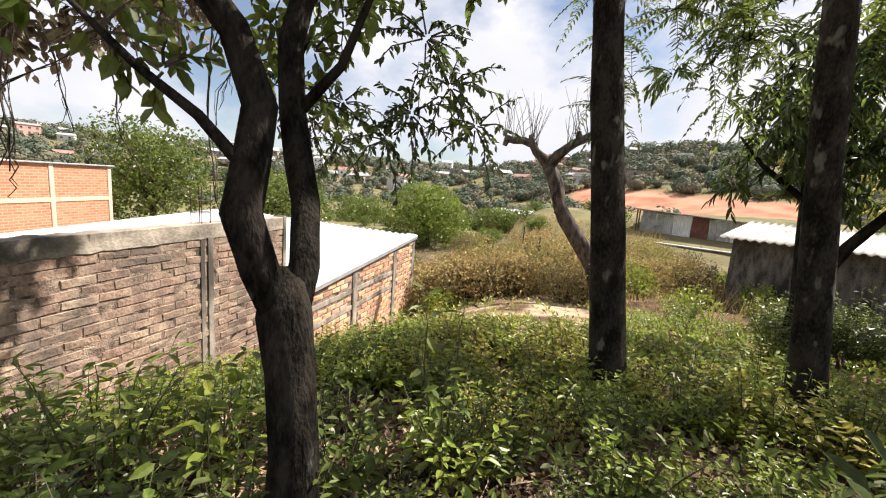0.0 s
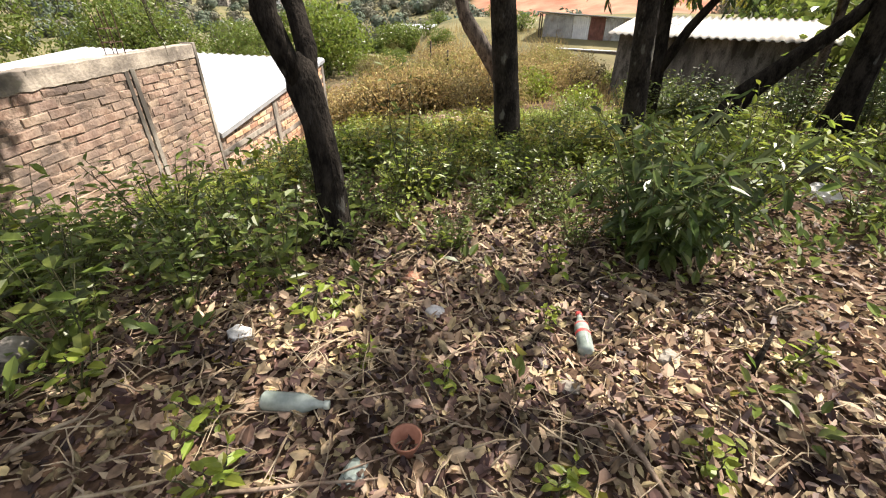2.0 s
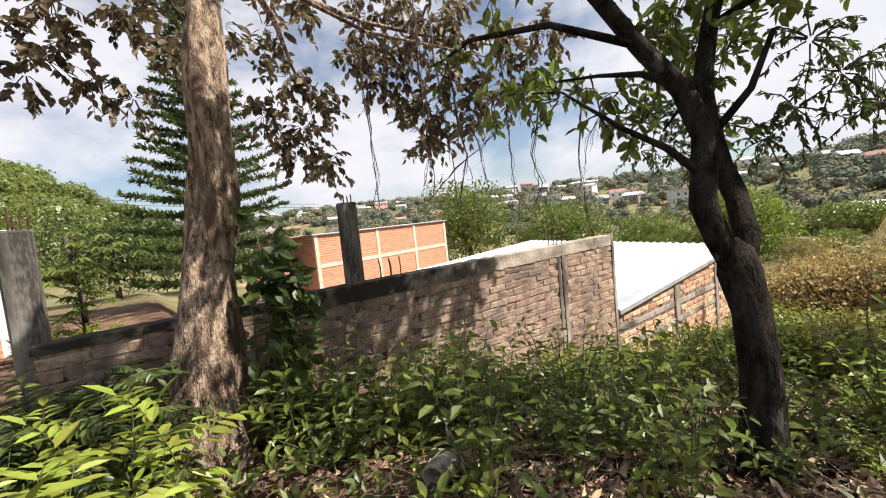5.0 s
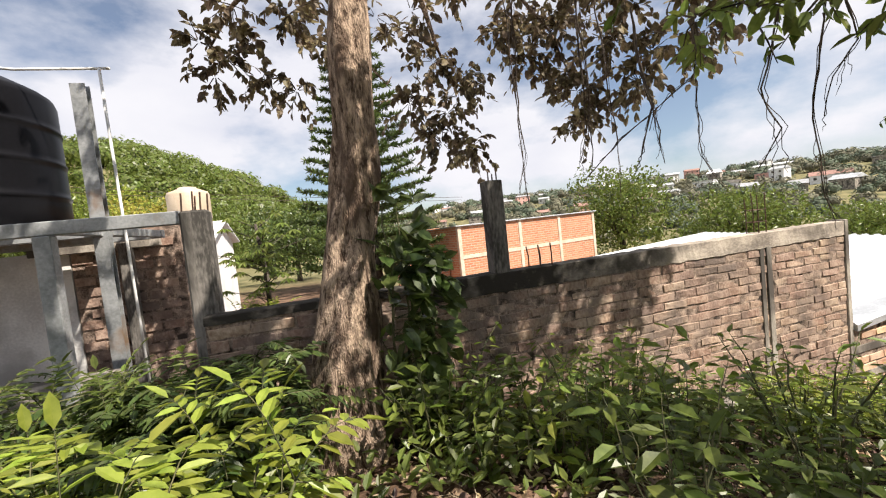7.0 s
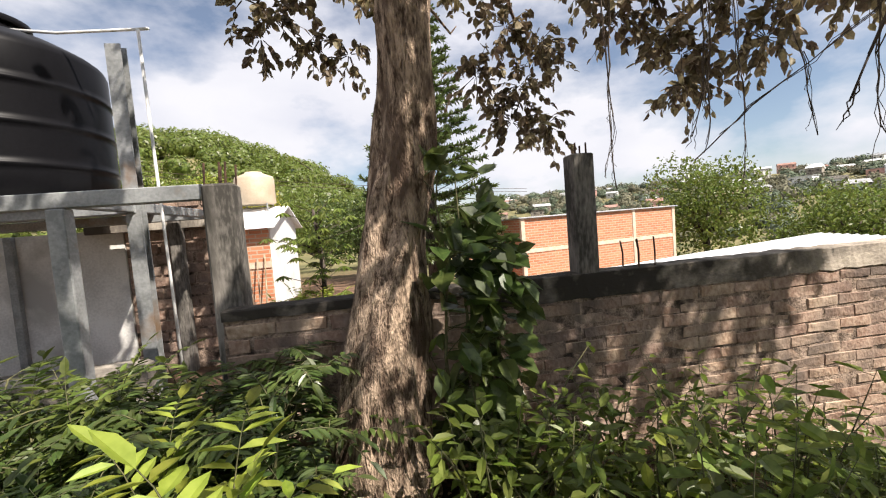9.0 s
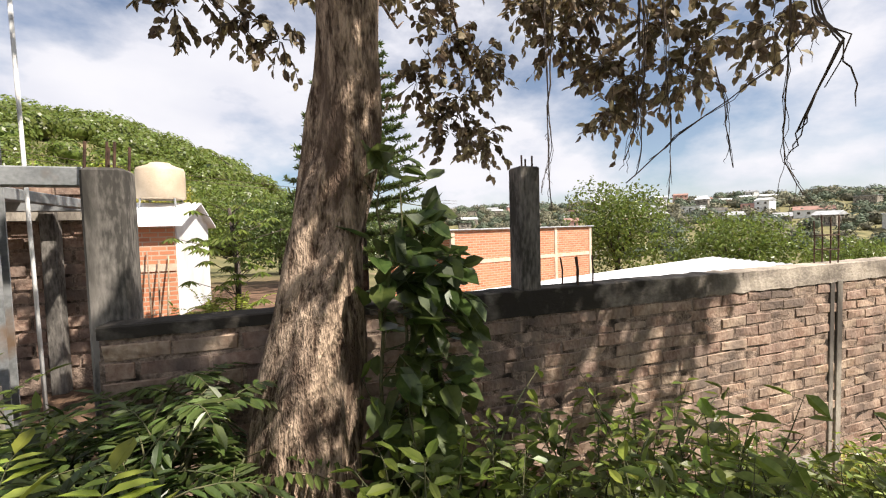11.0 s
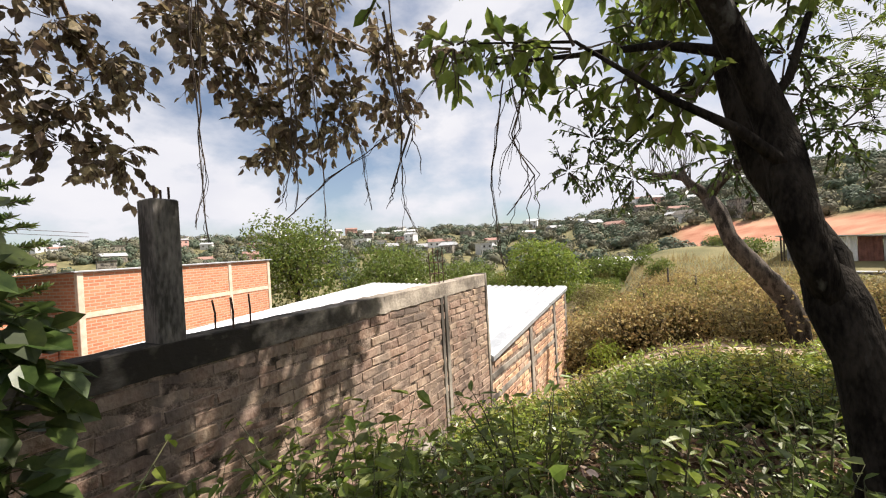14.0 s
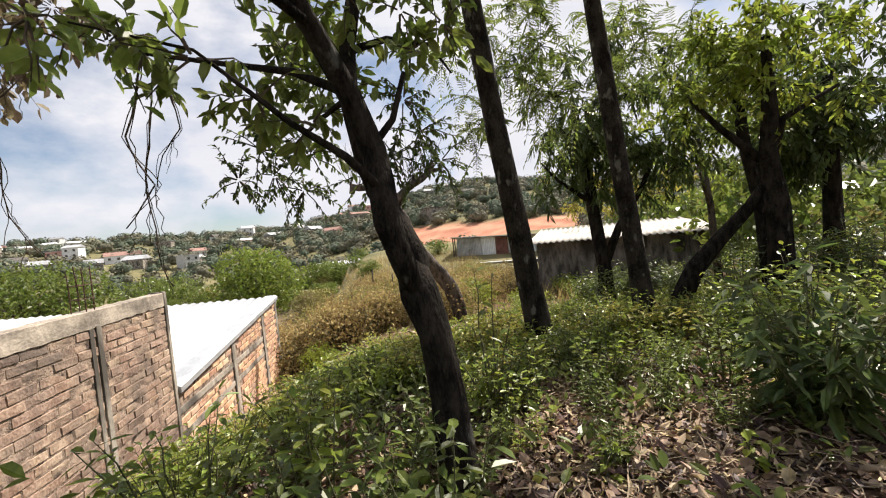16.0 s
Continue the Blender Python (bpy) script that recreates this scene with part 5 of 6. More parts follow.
def tin_shack():
    h = thing("tin_shack", "two-level shack of patched grey and rust-red tin sheets", "shed", "", (31.5, -9.3, 0), -113)
    w, d = 7.2, 4.5
    s = Shape()
    s.box(0, 0, -4.2, w, d, -2.08)
    part("lower_wall", s, M_BLOCK, h, "dark grey block lower storey")
    mats = (M_TIN, M_TIN, M_TINP, M_TINR, M_TIN, M_TINP, M_TIN)
    edges = (0.0, 0.95, 2.0, 3.1, 4.1, 5.3, 6.2, w)
    for i, m in enumerate(mats):
        x0, x1 = edges[i] + 0.01, edges[i + 1] - 0.01
        top = -0.2 - 0.045 * i
        v, f = [], []
        n = 24
        for k in range(n + 1):
            x = x0 + (x1 - x0) * k / n
            y = -0.04 - 0.02 * i % 2 * 0.01 + 0.022 * math.cos(k * math.pi * 0.66)
            v += [(x, y, -2.1), (x, y, top), (x, y + 0.03, -2.1), (x, y + 0.03, top)]
        for k in range(n):
            a = k * 4
            f += [(a, a + 4, a + 5, a + 1), (a + 2, a + 3, a + 7, a + 6), (a + 1, a + 5, a + 7, a + 3)]
        s = Shape()
        s.add(v, f)
        part("tin_sheet", s, m, h, ("grey tin sheet" if m is M_TIN else "pale tin sheet" if m is M_TINP else "rust-red tin sheet"))
    s = Shape()
    s.box(-0.05, 0.0, -2.07, 0.0, d, -0.55)
    part("side_wall", s, M_TIN, h, "grey tin side wall")
    s = Shape()
    v = [(-0.5, -0.5, -0.08), (w + 0.4, -0.5, -0.45), (w + 0.4, d + 0.3, -0.85), (-0.5, d + 0.3, -0.5)]
    s.add([*v, *[(x, y, z + 0.05) for x, y, z in v]], [(3, 2, 1, 0), (4, 5, 6, 7), (0, 1, 5, 4), (1, 2, 6, 5), (2, 3, 7, 6), (3, 0, 4, 7)])
    part("roof", s, M_TINP, h, "thin pale sloping tin roof")
    for x in (-0.35, -0.2):
        s = Shape()
        s.box(x, -0.12, -2.4, x + 0.08, -0.06, -0.16)
        part("prop", s, M_VINE, h, "dark wooden prop")


tin_shack()
s = Shape()
s.box(0, 0, -4.4, 8.5, 0.2, -2.1)
w = new("wall_meadow", s.mesh("wall_meadow", M_BLOCK))
w.matrix_world = pose(28.2, -9.6, 0, 0, 0, -116)
structure(w, "long dark block wall below the shack")
s = Shape()
s.box(-0.05, -0.05, -2.098, 8.55, 0.25, -2.04, 0.01)
part("coping", s, M_TINP, w, "thin pale coping")


M_ASB = material("grey_beige_sheet", (0.46, 0.43, 0.37), (0.62, 0.58, 0.51), 0.85, 2, 30, 0.15, 0.004, stain=(0.33, 0.3, 0.26), stain_scale=1.2)


def low_shed():
    h = thing("low_shed", "low grey shed with a wide corrugated asbestos roof", "shed", "", (13.6, -8.8, 0), -121)
    w, d = 5.6, 3.8
    s = Shape()
    s.box(0, 0, -3.4, w, d, -0.37)
    part("wall", s, M_DARKCON, h, "dark grey plastered wall")
    sh = corrugated("roof", -0.3, w + 0.3, -0.35, d + 0.2, lambda x, y: -0.3 + 0.1 * y, M_TINP, 0.22, 0.035, 0.012, "y")
    part("roof", sh, M_ASB, h, "pale corrugated roof with a scalloped edge", True)


low_shed()


def small_house(name, label, x, y, z, w, d, h, turn, wall, roof, flat=False):
    t = thing(name, label, "house", "houses on the far slope", (x, y, z), turn)
    s = Shape()
    s.box(0, 0, -2.5, w, d, h)
    part("wall", s, wall, t)
    s = Shape()
    o = 0.35
    if flat:
        s.box(-o, -o, h + 0.004, w + o, d + o, h + 0.22)
    else:
        r = 0.22 * d
        s.add([(-o, -o, h), (w + o, -o, h), (w + o, d + o, h), (-o, d + o, h), (-o, d / 2, h + r), (w + o, d / 2, h + r)], [(0, 1, 5, 4), (2, 3, 4, 5), (0, 4, 3), (1, 2, 5), (3, 2, 1, 0)])
    part("roof", s, roof, t)
    n = max(2, int(w / 3))
    floors = 2 if h > 4.5 else 1
    for k in range(floors):
        for i in range(n):
            s = Shape()
            x0 = w * (i + 0.5) / n - 0.5
            z0 = 0.9 + 2.7 * k
            if i == 1 and k == 0:
                s.box(x0, -0.05, 0, x0 + 0.95, 0.05, 2.1)
                part("door", s, M_DARKCON, t)
            else:
                s.box(x0, -0.05, z0, x0 + 1.1, 0.05, z0 + 1.1)
                part("window", s, M_DARKCON, t)


M_PINK = material("pink_paint", (0.55, 0.3, 0.26), (0.68, 0.42, 0.36), 0.85, 1, 20, 0.05, 0.004)
M_TEAL = material("teal_paint", (0.1, 0.42, 0.45), (0.2, 0.55, 0.56), 0.8, 1, 20, 0.05, 0.004)
M_REDROOF = material("red_tile_roof", (0.22, 0.12, 0.1), (0.33, 0.2, 0.16), 0.85, 1, 15, 0.2, 0.02)
M_GREYROOF = material("grey_sheet_roof", (0.3, 0.31, 0.32), (0.48, 0.49, 0.5), 0.6, 0.6, 15, 0.05, 0.01)


def far_town():
    walls = (("white-walled", M_WHITE), ("grey plastered", M_PLASTER), ("pink-painted", M_PINK), ("grey concrete", M_CONCRETE), ("grey concrete", M_CONCRETE))
    roofs = (("grey sheet", M_GREYROOF), ("weathered tin", M_TIN), ("red tile", M_REDROOF), ("grey sheet", M_GREYROOF), ("pale sheet", M_TINP), ("dark sheet", M_DARKCON))
    for i in range(95):
        b = rng.uniform(-4, 80) if i > 10 else rng.uniform(-14, 10)
        reach = table(REACH, b)
        r = reach * rng.uniform(0.5, 0.98)
        x, y = polar(b, r)
        z = ground_z(x, y)
        if bare_earth(x, y, z) > 0.1:
            continue
        wn, wm = walls[rng.randrange(5)]
        rn, rm = roofs[rng.randrange(6)]
        h = rng.choice((2.9, 3.2, 5.6, 3.0))
        w, d = rng.uniform(6, 11), rng.uniform(5, 8)
        small_house("hillside_house", f"{wn} house with a {rn} roof on the wooded slope", x, y, z + 0.6, w, d, h, b - 90 + rng.uniform(-35, 35), wm, rm, rng.random() < 0.3)
    for label, b, r, z, w, h, wm, rm, flat in (("long low building with a bright white roof beyond the meadow", 7.5, 50, -5.2, 7.5, 2.4, M_WHITE, M_ROOF, False), ("teal painted house in the valley", 4.5, 75, -6.6, 5.5, 2.4, M_TEAL, M_GREYROOF, True), ("pale house with a white roof in the valley", 1.0, 62, -5.6, 6, 2.6, M_PLASTER, M_TINP, False), ("white house with a sheet roof at the edge of the thicket", -48.0, 26, -1.6, 2.8, 2.2, M_WHITE, M_TINP, False), ("white two storey house with a red roof in the town", 30, 250, -1.0, 14, 5.6, M_WHITE, M_REDROOF, False), ("blue grey house in the town", 24, 260, -1.0, 10, 4.8, M_PLASTER, M_GREYROOF, True)):
        x, y = polar(b, r)
        small_house("valley_house", label, x, y, z, w, w * 0.6, h, b - 90, wm, rm, flat)


far_town()


# ---- small things on the ground ----
def gz(x, y):
    return ground_z(x, y)


M_GLASSY = material("clear_plastic", (0.2, 0.24, 0.21), (0.36, 0.4, 0.36), 0.15, 6, 40, 0.1, 0.003, spec=0.6)
M_RED = material("red_label", (0.5, 0.05, 0.05), (0.62, 0.1, 0.09), 0.4, 8, 50, 0.03, 0.001)
M_CLAY = material("fired_clay", (0.3, 0.13, 0.08), (0.42, 0.2, 0.13), 0.85, 8, 50, 0.3, 0.004)
M_CLOTH = material("dirty_white_plastic", (0.5, 0.48, 0.45), (0.75, 0.73, 0.7), 0.6, 6, 40, 0.4, 0.01)


def lying_bottle(label, x, y, turn, body_mat, band_mat, length, r):
    t = thing("plastic_bottle", label, "bottle", "", (x, y, gz(x, y) + r + 0.012), turn)
    prof = [(r * 0.7, 0), (r, 0.012), (r, length * 0.62), (r * 0.9, length * 0.7), (r * 0.4, length * 0.88), (r * 0.36, length)]

    def along(rows):
        s = Shape()
        k = 16
        v = [(z, q * math.cos(2 * math.pi * j / k), q * math.sin(2 * math.pi * j / k)) for q, z in rows for j in range(k)]
        f = [(i * k + j, i * k + (j + 1) % k, (i + 1) * k + (j + 1) % k, (i + 1) * k + j) for i in range(len(rows) - 1) for j in range(k)]
        return s.add(v, f + [tuple(range(k - 1, -1, -1)), tuple(range((len(rows) - 1) * k, len(rows) * k))])

    part("body", along(prof), body_mat, t, "", True)
    if band_mat:
        part("label_band", along([(r * 1.015, length * 0.42), (r * 1.02, length * 0.43), (r * 0.93, length * 0.7), (r * 0.91, length * 0.7)]), band_mat, t, "red paper label", True)
    part("cap", along([(r * 0.44, length * 0.97), (r * 0.46, length * 0.975), (r * 0.46, length * 1.05), (r * 0.4, length * 1.055)]), band_mat or body_mat, t, "round screw cap", True)


lying_bottle("clear plastic bottle with a red label lying on dry leaves", -0.47, -4.3, -6, M_GLASSY, M_RED, 0.25, 0.034)
lying_bottle("crushed clear plastic bottle lying among dry leaves", -0.79, -3.04, -92, M_GLASSY, None, 0.24, 0.036)


def lump(name, label, category, x, y, size, mat, seed, flat=0.55):
    bm = bmesh.new()
    bmesh.ops.create_icosphere(bm, subdivisions=3, radius=1)
    for v in bm.verts:
        k = 1 + 0.35 * noise.noise(v.co * 1.6 + Vector((seed, 0, 0))) + 0.15 * noise.noise(v.co * 4 + Vector((0, seed, 0)))
        v.co = Vector((v.co.x * size * k, v.co.y * size * 0.75 * k, v.co.z * size * flat * k))
    me = bpy.data.meshes.new(name)
    bm.to_mesh(me)
    bm.free()
    me.materials.append(mat)
    ob = new(name, me)
    ob.matrix_world = pose(x, y, gz(x, y) + size * flat * 0.55, 0, 0, seed * 40)
    tagged(ob, label, category)


lump("plastic_bag", "crumpled white plastic bag on the dry leaves", "bag", -0.43, -2.78, 0.06, M_CLOTH, 2)
lump("plastic_bag", "crumpled white plastic bag among weeds", "bag", 1.41, -6.6, 0.13, M_CLOTH, 5)
lump("plastic_bag", "small crushed white plastic wrapper", "wrapper", -0.22, -3.64, 0.05, M_CLOTH, 7)
lump("plastic_bag", "small crumpled clear plastic wrapper", "wrapper", -1.02, -3.43, 0.05, M_GLASSY, 8)
lump("plastic_bag", "torn white plastic scrap under the big tree", "wrapper", -1.75, -0.9, 0.045, M_CLOTH, 12)
lump("stone", "rounded grey brown stone half buried in leaves", "stone", -0.46, -4.66, 0.06, M_CONCRETE, 3)
lump("stone", "small brown stone beside dry leaves", "stone", 0.05, -3.5, 0.05, M_CLAY, 9)
lump("stone", "flat pale stone on the bare soil", "stone", -0.62, -4.2, 0.05, M_CONCRETE, 11, 0.3)
pot = thing("clay_pot", "small broken brown clay pot lying on leaves", "pot", "", (-0.93, -3.59, gz(-0.93, -3.59)))
part("body", turned([(0.03, 0.0), (0.035, 0.005), (0.05, 0.07), (0.054, 0.075), (0.046, 0.072), (0.03, 0.012)], 0, 0, 18), M_CLAY, pot, "", True)


def tile_piece():
    t = thing("concrete_tube", "broken grey concrete tube lying by the shrubs", "rubble", "", (-0.7, -1.93, gz(-0.7, -1.93) + 0.065), 25)
    s = Shape()
    k = 20
    v = []
    for x in (0, 0.15):
        for r in (0.075, 0.058):
            v += [(x, r * math.cos(2 * math.pi * j / k), 0.85 * r * math.sin(2 * math.pi * j / k)) for j in range(k)]
    f = []
    for j in range(k):
        q = (j + 1) % k
        f += [(j, q, 2 * k + q, 2 * k + j), (k + q, k + j, 3 * k + j, 3 * k + q), (q, j, k + j, k + q), (2 * k + j, 2 * k + q, 3 * k + q, 3 * k + j)]
    s.add(v, f)
    part("body", s, M_CONCRETE, t, "", True)


tile_piece()


def stick(label, a, b, r, fork=False):
    s = Shape()
    pa, pb = Vector((*a, gz(*a) + r + 0.006)), Vector((*b, gz(*b) + r + 0.02))
    pts = bent(pa, pb, -0.012, 7, 0.008)
    s.tube(pts, [r * (1 - 0.09 * i) for i in range(7)], 7, 0.2)
    if fork:
        q = pts[3]
        e = q + (pb - pa) * 0.35 + Vector((0.08, -0.1, 0.02))
        s.tube(bent(q, e, 0, 4, 0.01), [r * 0.6, r * 0.5, r * 0.4, r * 0.3], 6)
    tagged(new("stick", s.mesh("stick", M_WOOD, True)), label, "stick", "sticks on the ground")


stick("long dry forked stick lying on leaves", (-1.24, -2.05), (-1.16, -2.95), 0.013, True)
stick("thick dry stick lying on leaves", (-1.15, -2.2), (-0.88, -2.43), 0.014)
stick("short thick dry stick lying on soil", (0.08, -4.61), (-0.12, -4.78), 0.018)
stick("dark dry stick lying on bare soil", (-0.77, -4.32), (-1.1, -4.42), 0.014)
stick("thin dry stick lying on leaves", (-1.12, -2.96), (-1.03, -3.55), 0.008, True)
stick("short pale stick lying on leaves", (-0.5, -3.34), (-0.54, -3.54), 0.012)
stick("dry stick beside the big tree", (-1.5, -0.95), (-0.95, -1.1), 0.014)
for i in range(34):
    x, y = rng.uniform(-1.5, 1.4), rng.uniform(-5.6, -2.0)
    a = rng.uniform(0, 6.28)
    d = rng.uniform(0.12, 0.32)
    stick("thin dry twig lying among fallen leaves", (x, y), (x + d * math.cos(a), y + d * math.sin(a)), rng.uniform(0.003, 0.007))
s = Shape()
s.tube([(-0.53, -4.95, gz(-0.53, -4.95) - 0.03), (-0.5, -4.98, -0.7), (-0.45, -5.03, -0.6)], [0.016, 0.013, 0.006], 7, 0.3)
tagged(new("stump", s.mesh("stump", M_BARKD, True)), "small broken dark sapling stump", "stump")


def fallen_leaves(name, label, mat, count, lo, hi):
    s = Shape()
    for i in range(count):
        x, y = rng.gauss(-0.2, 1.5), rng.gauss(-3.7, 1.35)
        if i % 4 == 0:
            x, y = rng.uniform(-3.2, 4.5), rng.uniform(-8, -0.4)
        if y > -0.1:
            continue
        l = rng.uniform(lo, hi)
        a = rng.uniform(0, 6.28)
        w = Vector((math.cos(a), math.sin(a), rng.uniform(-0.25, 0.45)))
        s.leaf(Vector((x, y, gz(x, y) + rng.uniform(0.004, 0.035))), w, Vector((rng.uniform(-0.7, 0.7), rng.uniform(-0.7, 0.7), 1)), l, l * rng.uniform(0.3, 0.8), rng.uniform(-0.7, 0.9), rng.uniform(-0.6, 0.6))
    tagged(new(name, s.mesh(name, mat)), label, "leaves", "", "stuff")


fallen_leaves("leaf_litter", "brown and tan fallen leaves covering the soil", M_LITTER, 32000, 0.016, 0.072)
fallen_leaves("pale_leaf_litter", "pale dry curled leaves scattered over the litter", M_PALE, 5200, 0.02, 0.08)
fallen_leaves("yellow_leaf_litter", "yellowed fallen leaves lying among brown ones", M_LEAFY, 420, 0.03, 0.08)


def twig_litter():
    s = Shape()
    for i in range(1500):
        x, y = rng.gauss(-0.3, 1.2), rng.gauss(-3.6, 1.2)
        if y > -0.3:
            continue
        a, l = rng.uniform(0, 6.28), rng.uniform(0.06, 0.3)
        z = gz(x, y) + 0.02
        e = (x + l * math.cos(a), y + l * math.sin(a), z + rng.uniform(0.0, 0.06))
        r = rng.uniform(0.0012, 0.004)
        s.tube(bent((x, y, z), e, -0.01, 4, 0.01), [r, r, r * 0.8, r * 0.5], 4)
    tagged(new("twig_litter", s.mesh("twig_litter", M_WOOD)), "thin dry twigs strewn over the fallen leaves", "twigs", "", "stuff")


twig_litter()


# ---- undergrowth ----
def shrub(name, label, category, group, height, spread, stems, per, ll, lw, leaf_mat, up=1.6, start=0.25, droop=0.15):
    lf, st = Shape(), Shape()
    for i in range(stems):
        a = 2.4 * i + rng.random()
        r = spread * rng.uniform(0.3, 1.0)
        h = height * rng.uniform(0.65, 1.05)
        foot = Vector((0.12 * spread * math.cos(a), 0.12 * spread * math.sin(a), -0.06))
        tip = Vector((r * math.cos(a), r * math.sin(a), h))
        pts = bent(foot, tip, -0.06 * height, 6, 0.012)
        st.tube(pts, [0.006, 0.0055, 0.005, 0.004, 0.003, 0.0015], 4)
        lf.leaf(pts[-1], pts[-1] - pts[-2] + rand_dir() * 0.6, rand_dir(1.0), ll * 0.7, lw * 0.7, 0.2, 0.2)
        for k in range(per):
            t = start + (1 - start) * (k + 0.5 * rng.random()) / per
            q = min(4, int(t * 5))
            p = pts[q].lerp(pts[q + 1], t * 5 - q)
            b = 2.4 * k + rng.random()
            out = Vector((math.cos(b), math.sin(b), rng.uniform(-0.1, 0.7) - droop))
            s = rng.uniform(0.6, 1.1) * (1.1 - 0.35 * t)
            foot_l = p + out.normalized() * ll * 0.25
            st.tube([p, foot_l], [0.002, 0.0015], 3)
            lf.leaf(foot_l, out, Vector((0, 0, 1)) + rand_dir() * 0.4, ll * s, lw * s, rng.uniform(0.1, 0.35), rng.uniform(0.05, 0.3))
    t = plant(name, label, category, lf, leaf_mat, st, M_STEM, group)
    return t


def feather_shrub(name, label, group, height, spread, stems, leaf_mat, ll, lw, pairs, droop=0.5):
    lf, st = Shape(), Shape()
    for i in range(stems):
        a = 2.4 * i + rng.random()
        h = height * rng.uniform(0.55, 1.0)
        foot = Vector((0.1 * spread * math.cos(a), 0.1 * spread * math.sin(a), -0.06))
        tip = Vector((0.5 * spread * math.cos(a), 0.5 * spread * math.sin(a), h * 0.8))
        st.tube(bent(foot, tip, 0, 4, 0.01), [0.009, 0.008, 0.006, 0.004], 4)
        for z in (0.55, 0.8, 1.0):
            fronds(lf, st, foot.lerp(tip, z), spread * 0.6, 3, pairs, ll, lw, droop, 0.35, 0.003)
    return plant(name, label, "shrub", lf, leaf_mat, st, M_STEM, group)


def scatter(source, spots, sizes=(0.8, 1.2), first=True):
    """Copies of one plant, turned and sized at random, with their feet on the ground."""
    for i, (x, y) in enumerate(spots):
        k = rng.uniform(*sizes)
        m = pose(x, y, gz(x, y), rng.uniform(-6, 6), rng.uniform(-6, 6), rng.uniform(0, 360)) @ Matrix.Diagonal((k, k, k, 1))
        if i == 0 and first:
            source.matrix_world = m
        else:
            c = copy_thing(source, Matrix.Identity(4))
            c.matrix_world = m


def spots(n, x0, x1, y0, y1, ok=None):
    out = []
    while len(out) < n:
        x, y = rng.uniform(x0, x1), rng.uniform(y0, y1)
        if (ok is None or ok(x, y)):
            out.append((x, y))
    return out


def strip(x, y):
    """The bare dusty strip in front of the meadow keeps only few weeds."""
    return not (5.3 < x < 9.5 and -4.8 < y < -0.4) or rng.random() < 0.08


def clear(x, y):
    """Off the walked strip and the littered clearing."""
    if (x + 1.5) ** 2 + (y + 3.0) ** 2 < 1.1 or y > -0.15:
        return False
    if (x > 3.2 and y > -1.0) or not strip(x, y):
        return False
    return not (-1.6 < x < 0.7 and -5.6 < y < -3.3) and not (-1.6 < x < 0.2 and -3.4 < y < -2.3)


scatter(shrub("broadleaf_weed", "tall weed with broad pointed green leaves", "weed", "tall weeds by the wall", 0.85, 0.36, 7, 9, 0.15, 0.075, M_LEAF), [(0.1, -2.15), (-0.4, -1.42), (0.5, -1.5), (-0.1, -1.75), (0.9, -2.1), (1.3, -1.2), (-0.2, -2.4), (0.12, -2.6), (-0.55, -2.1), (-0.05, -2.85), (0.25, -2.35)], (0.55, 0.9))
scatter(shrub("broadleaf_weed", "weed with large bright green leaves", "weed", "tall weeds by the wall", 0.75, 0.34, 5, 7, 0.16, 0.085, M_LEAFB), [(-0.5, -1.3), (0.25, -1.0), (1.0, -1.5), (0.75, -2.35), (1.9, -0.8), (1.15, -3.3)], (0.55, 0.85))
scatter(shrub("broadleaf_weed", "tall weed with very large light green leaves", "weed", "tall weeds by the wall", 1.0, 0.3, 4, 7, 0.2, 0.115, M_LEAFM, start=0.45), [(-0.33, -1.45), (0.0, -1.2), (0.29, -1.02), (0.62, -1.3), (0.95, -2.25)], (0.5, 0.8))
scatter(shrub("wall_shrub", "dense green shrub with drooping stems against the wall", "shrub", "shrubs along the wall", 0.58, 0.5, 14, 13, 0.12, 0.058, M_LEAF, droop=0.35), [(-0.75, -0.55), (-0.3, -0.85), (0.15, -0.6), (0.6, -0.85), (1.1, -0.6), (-0.85, -1.1), (1.6, -1.0), (0.3, -1.3)], (0.6, 1.1))
scatter(shrub("wall_shrub", "leafy green shrub with narrow leaves by the wall", "shrub", "shrubs along the wall", 0.62, 0.45, 11, 13, 0.11, 0.046, M_LEAFM, droop=0.3), [(-0.5, -0.75), (0.0, -1.1), (0.45, -0.4), (1.4, -0.45), (2.0, -1.3), (-1.0, -0.75), (0.7, -1.75)], (0.6, 1.15))
scatter(feather_shrub("feather_shrub", "bright green shrub with feathery leaf fronds", "feathery shrubs", 0.8, 0.6, 6, M_LEAFB, 0.11, 0.042, 6), [(-2.05, -1.75), (-2.35, -1.3), (-2.65, -1.75), (-2.3, -2.3)], (0.85, 1.1))
scatter(feather_shrub("feather_shrub", "green shrub with dense feathery fronds", "feathery shrubs", 0.85, 0.6, 8, M_LEAF, 0.09, 0.034, 8), [(-2.75, -0.7), (-3.1, -1.2), (-2.5, -0.45), (-3.5, -0.5), (-2.95, -0.25), (-3.4, -1.8), (-3.9, -1.0)], (0.85, 1.2))
scatter(feather_shrub("feather_shrub", "dark green shrub with fine feathery leaves", "feathery shrubs", 0.7, 0.55, 8, M_LEAFD, 0.07, 0.025, 9), [(-2.55, -0.8), (-2.7, -1.05), (-3.2, -0.3), (-3.7, -0.1), (-4.3, -0.6), (-2.2, -0.62), (-2.38, -0.4), (-2.12, -0.95), (-2.45, -0.62), (-2.65, -0.5), (-2.0, -0.75)], (0.95, 1.4))
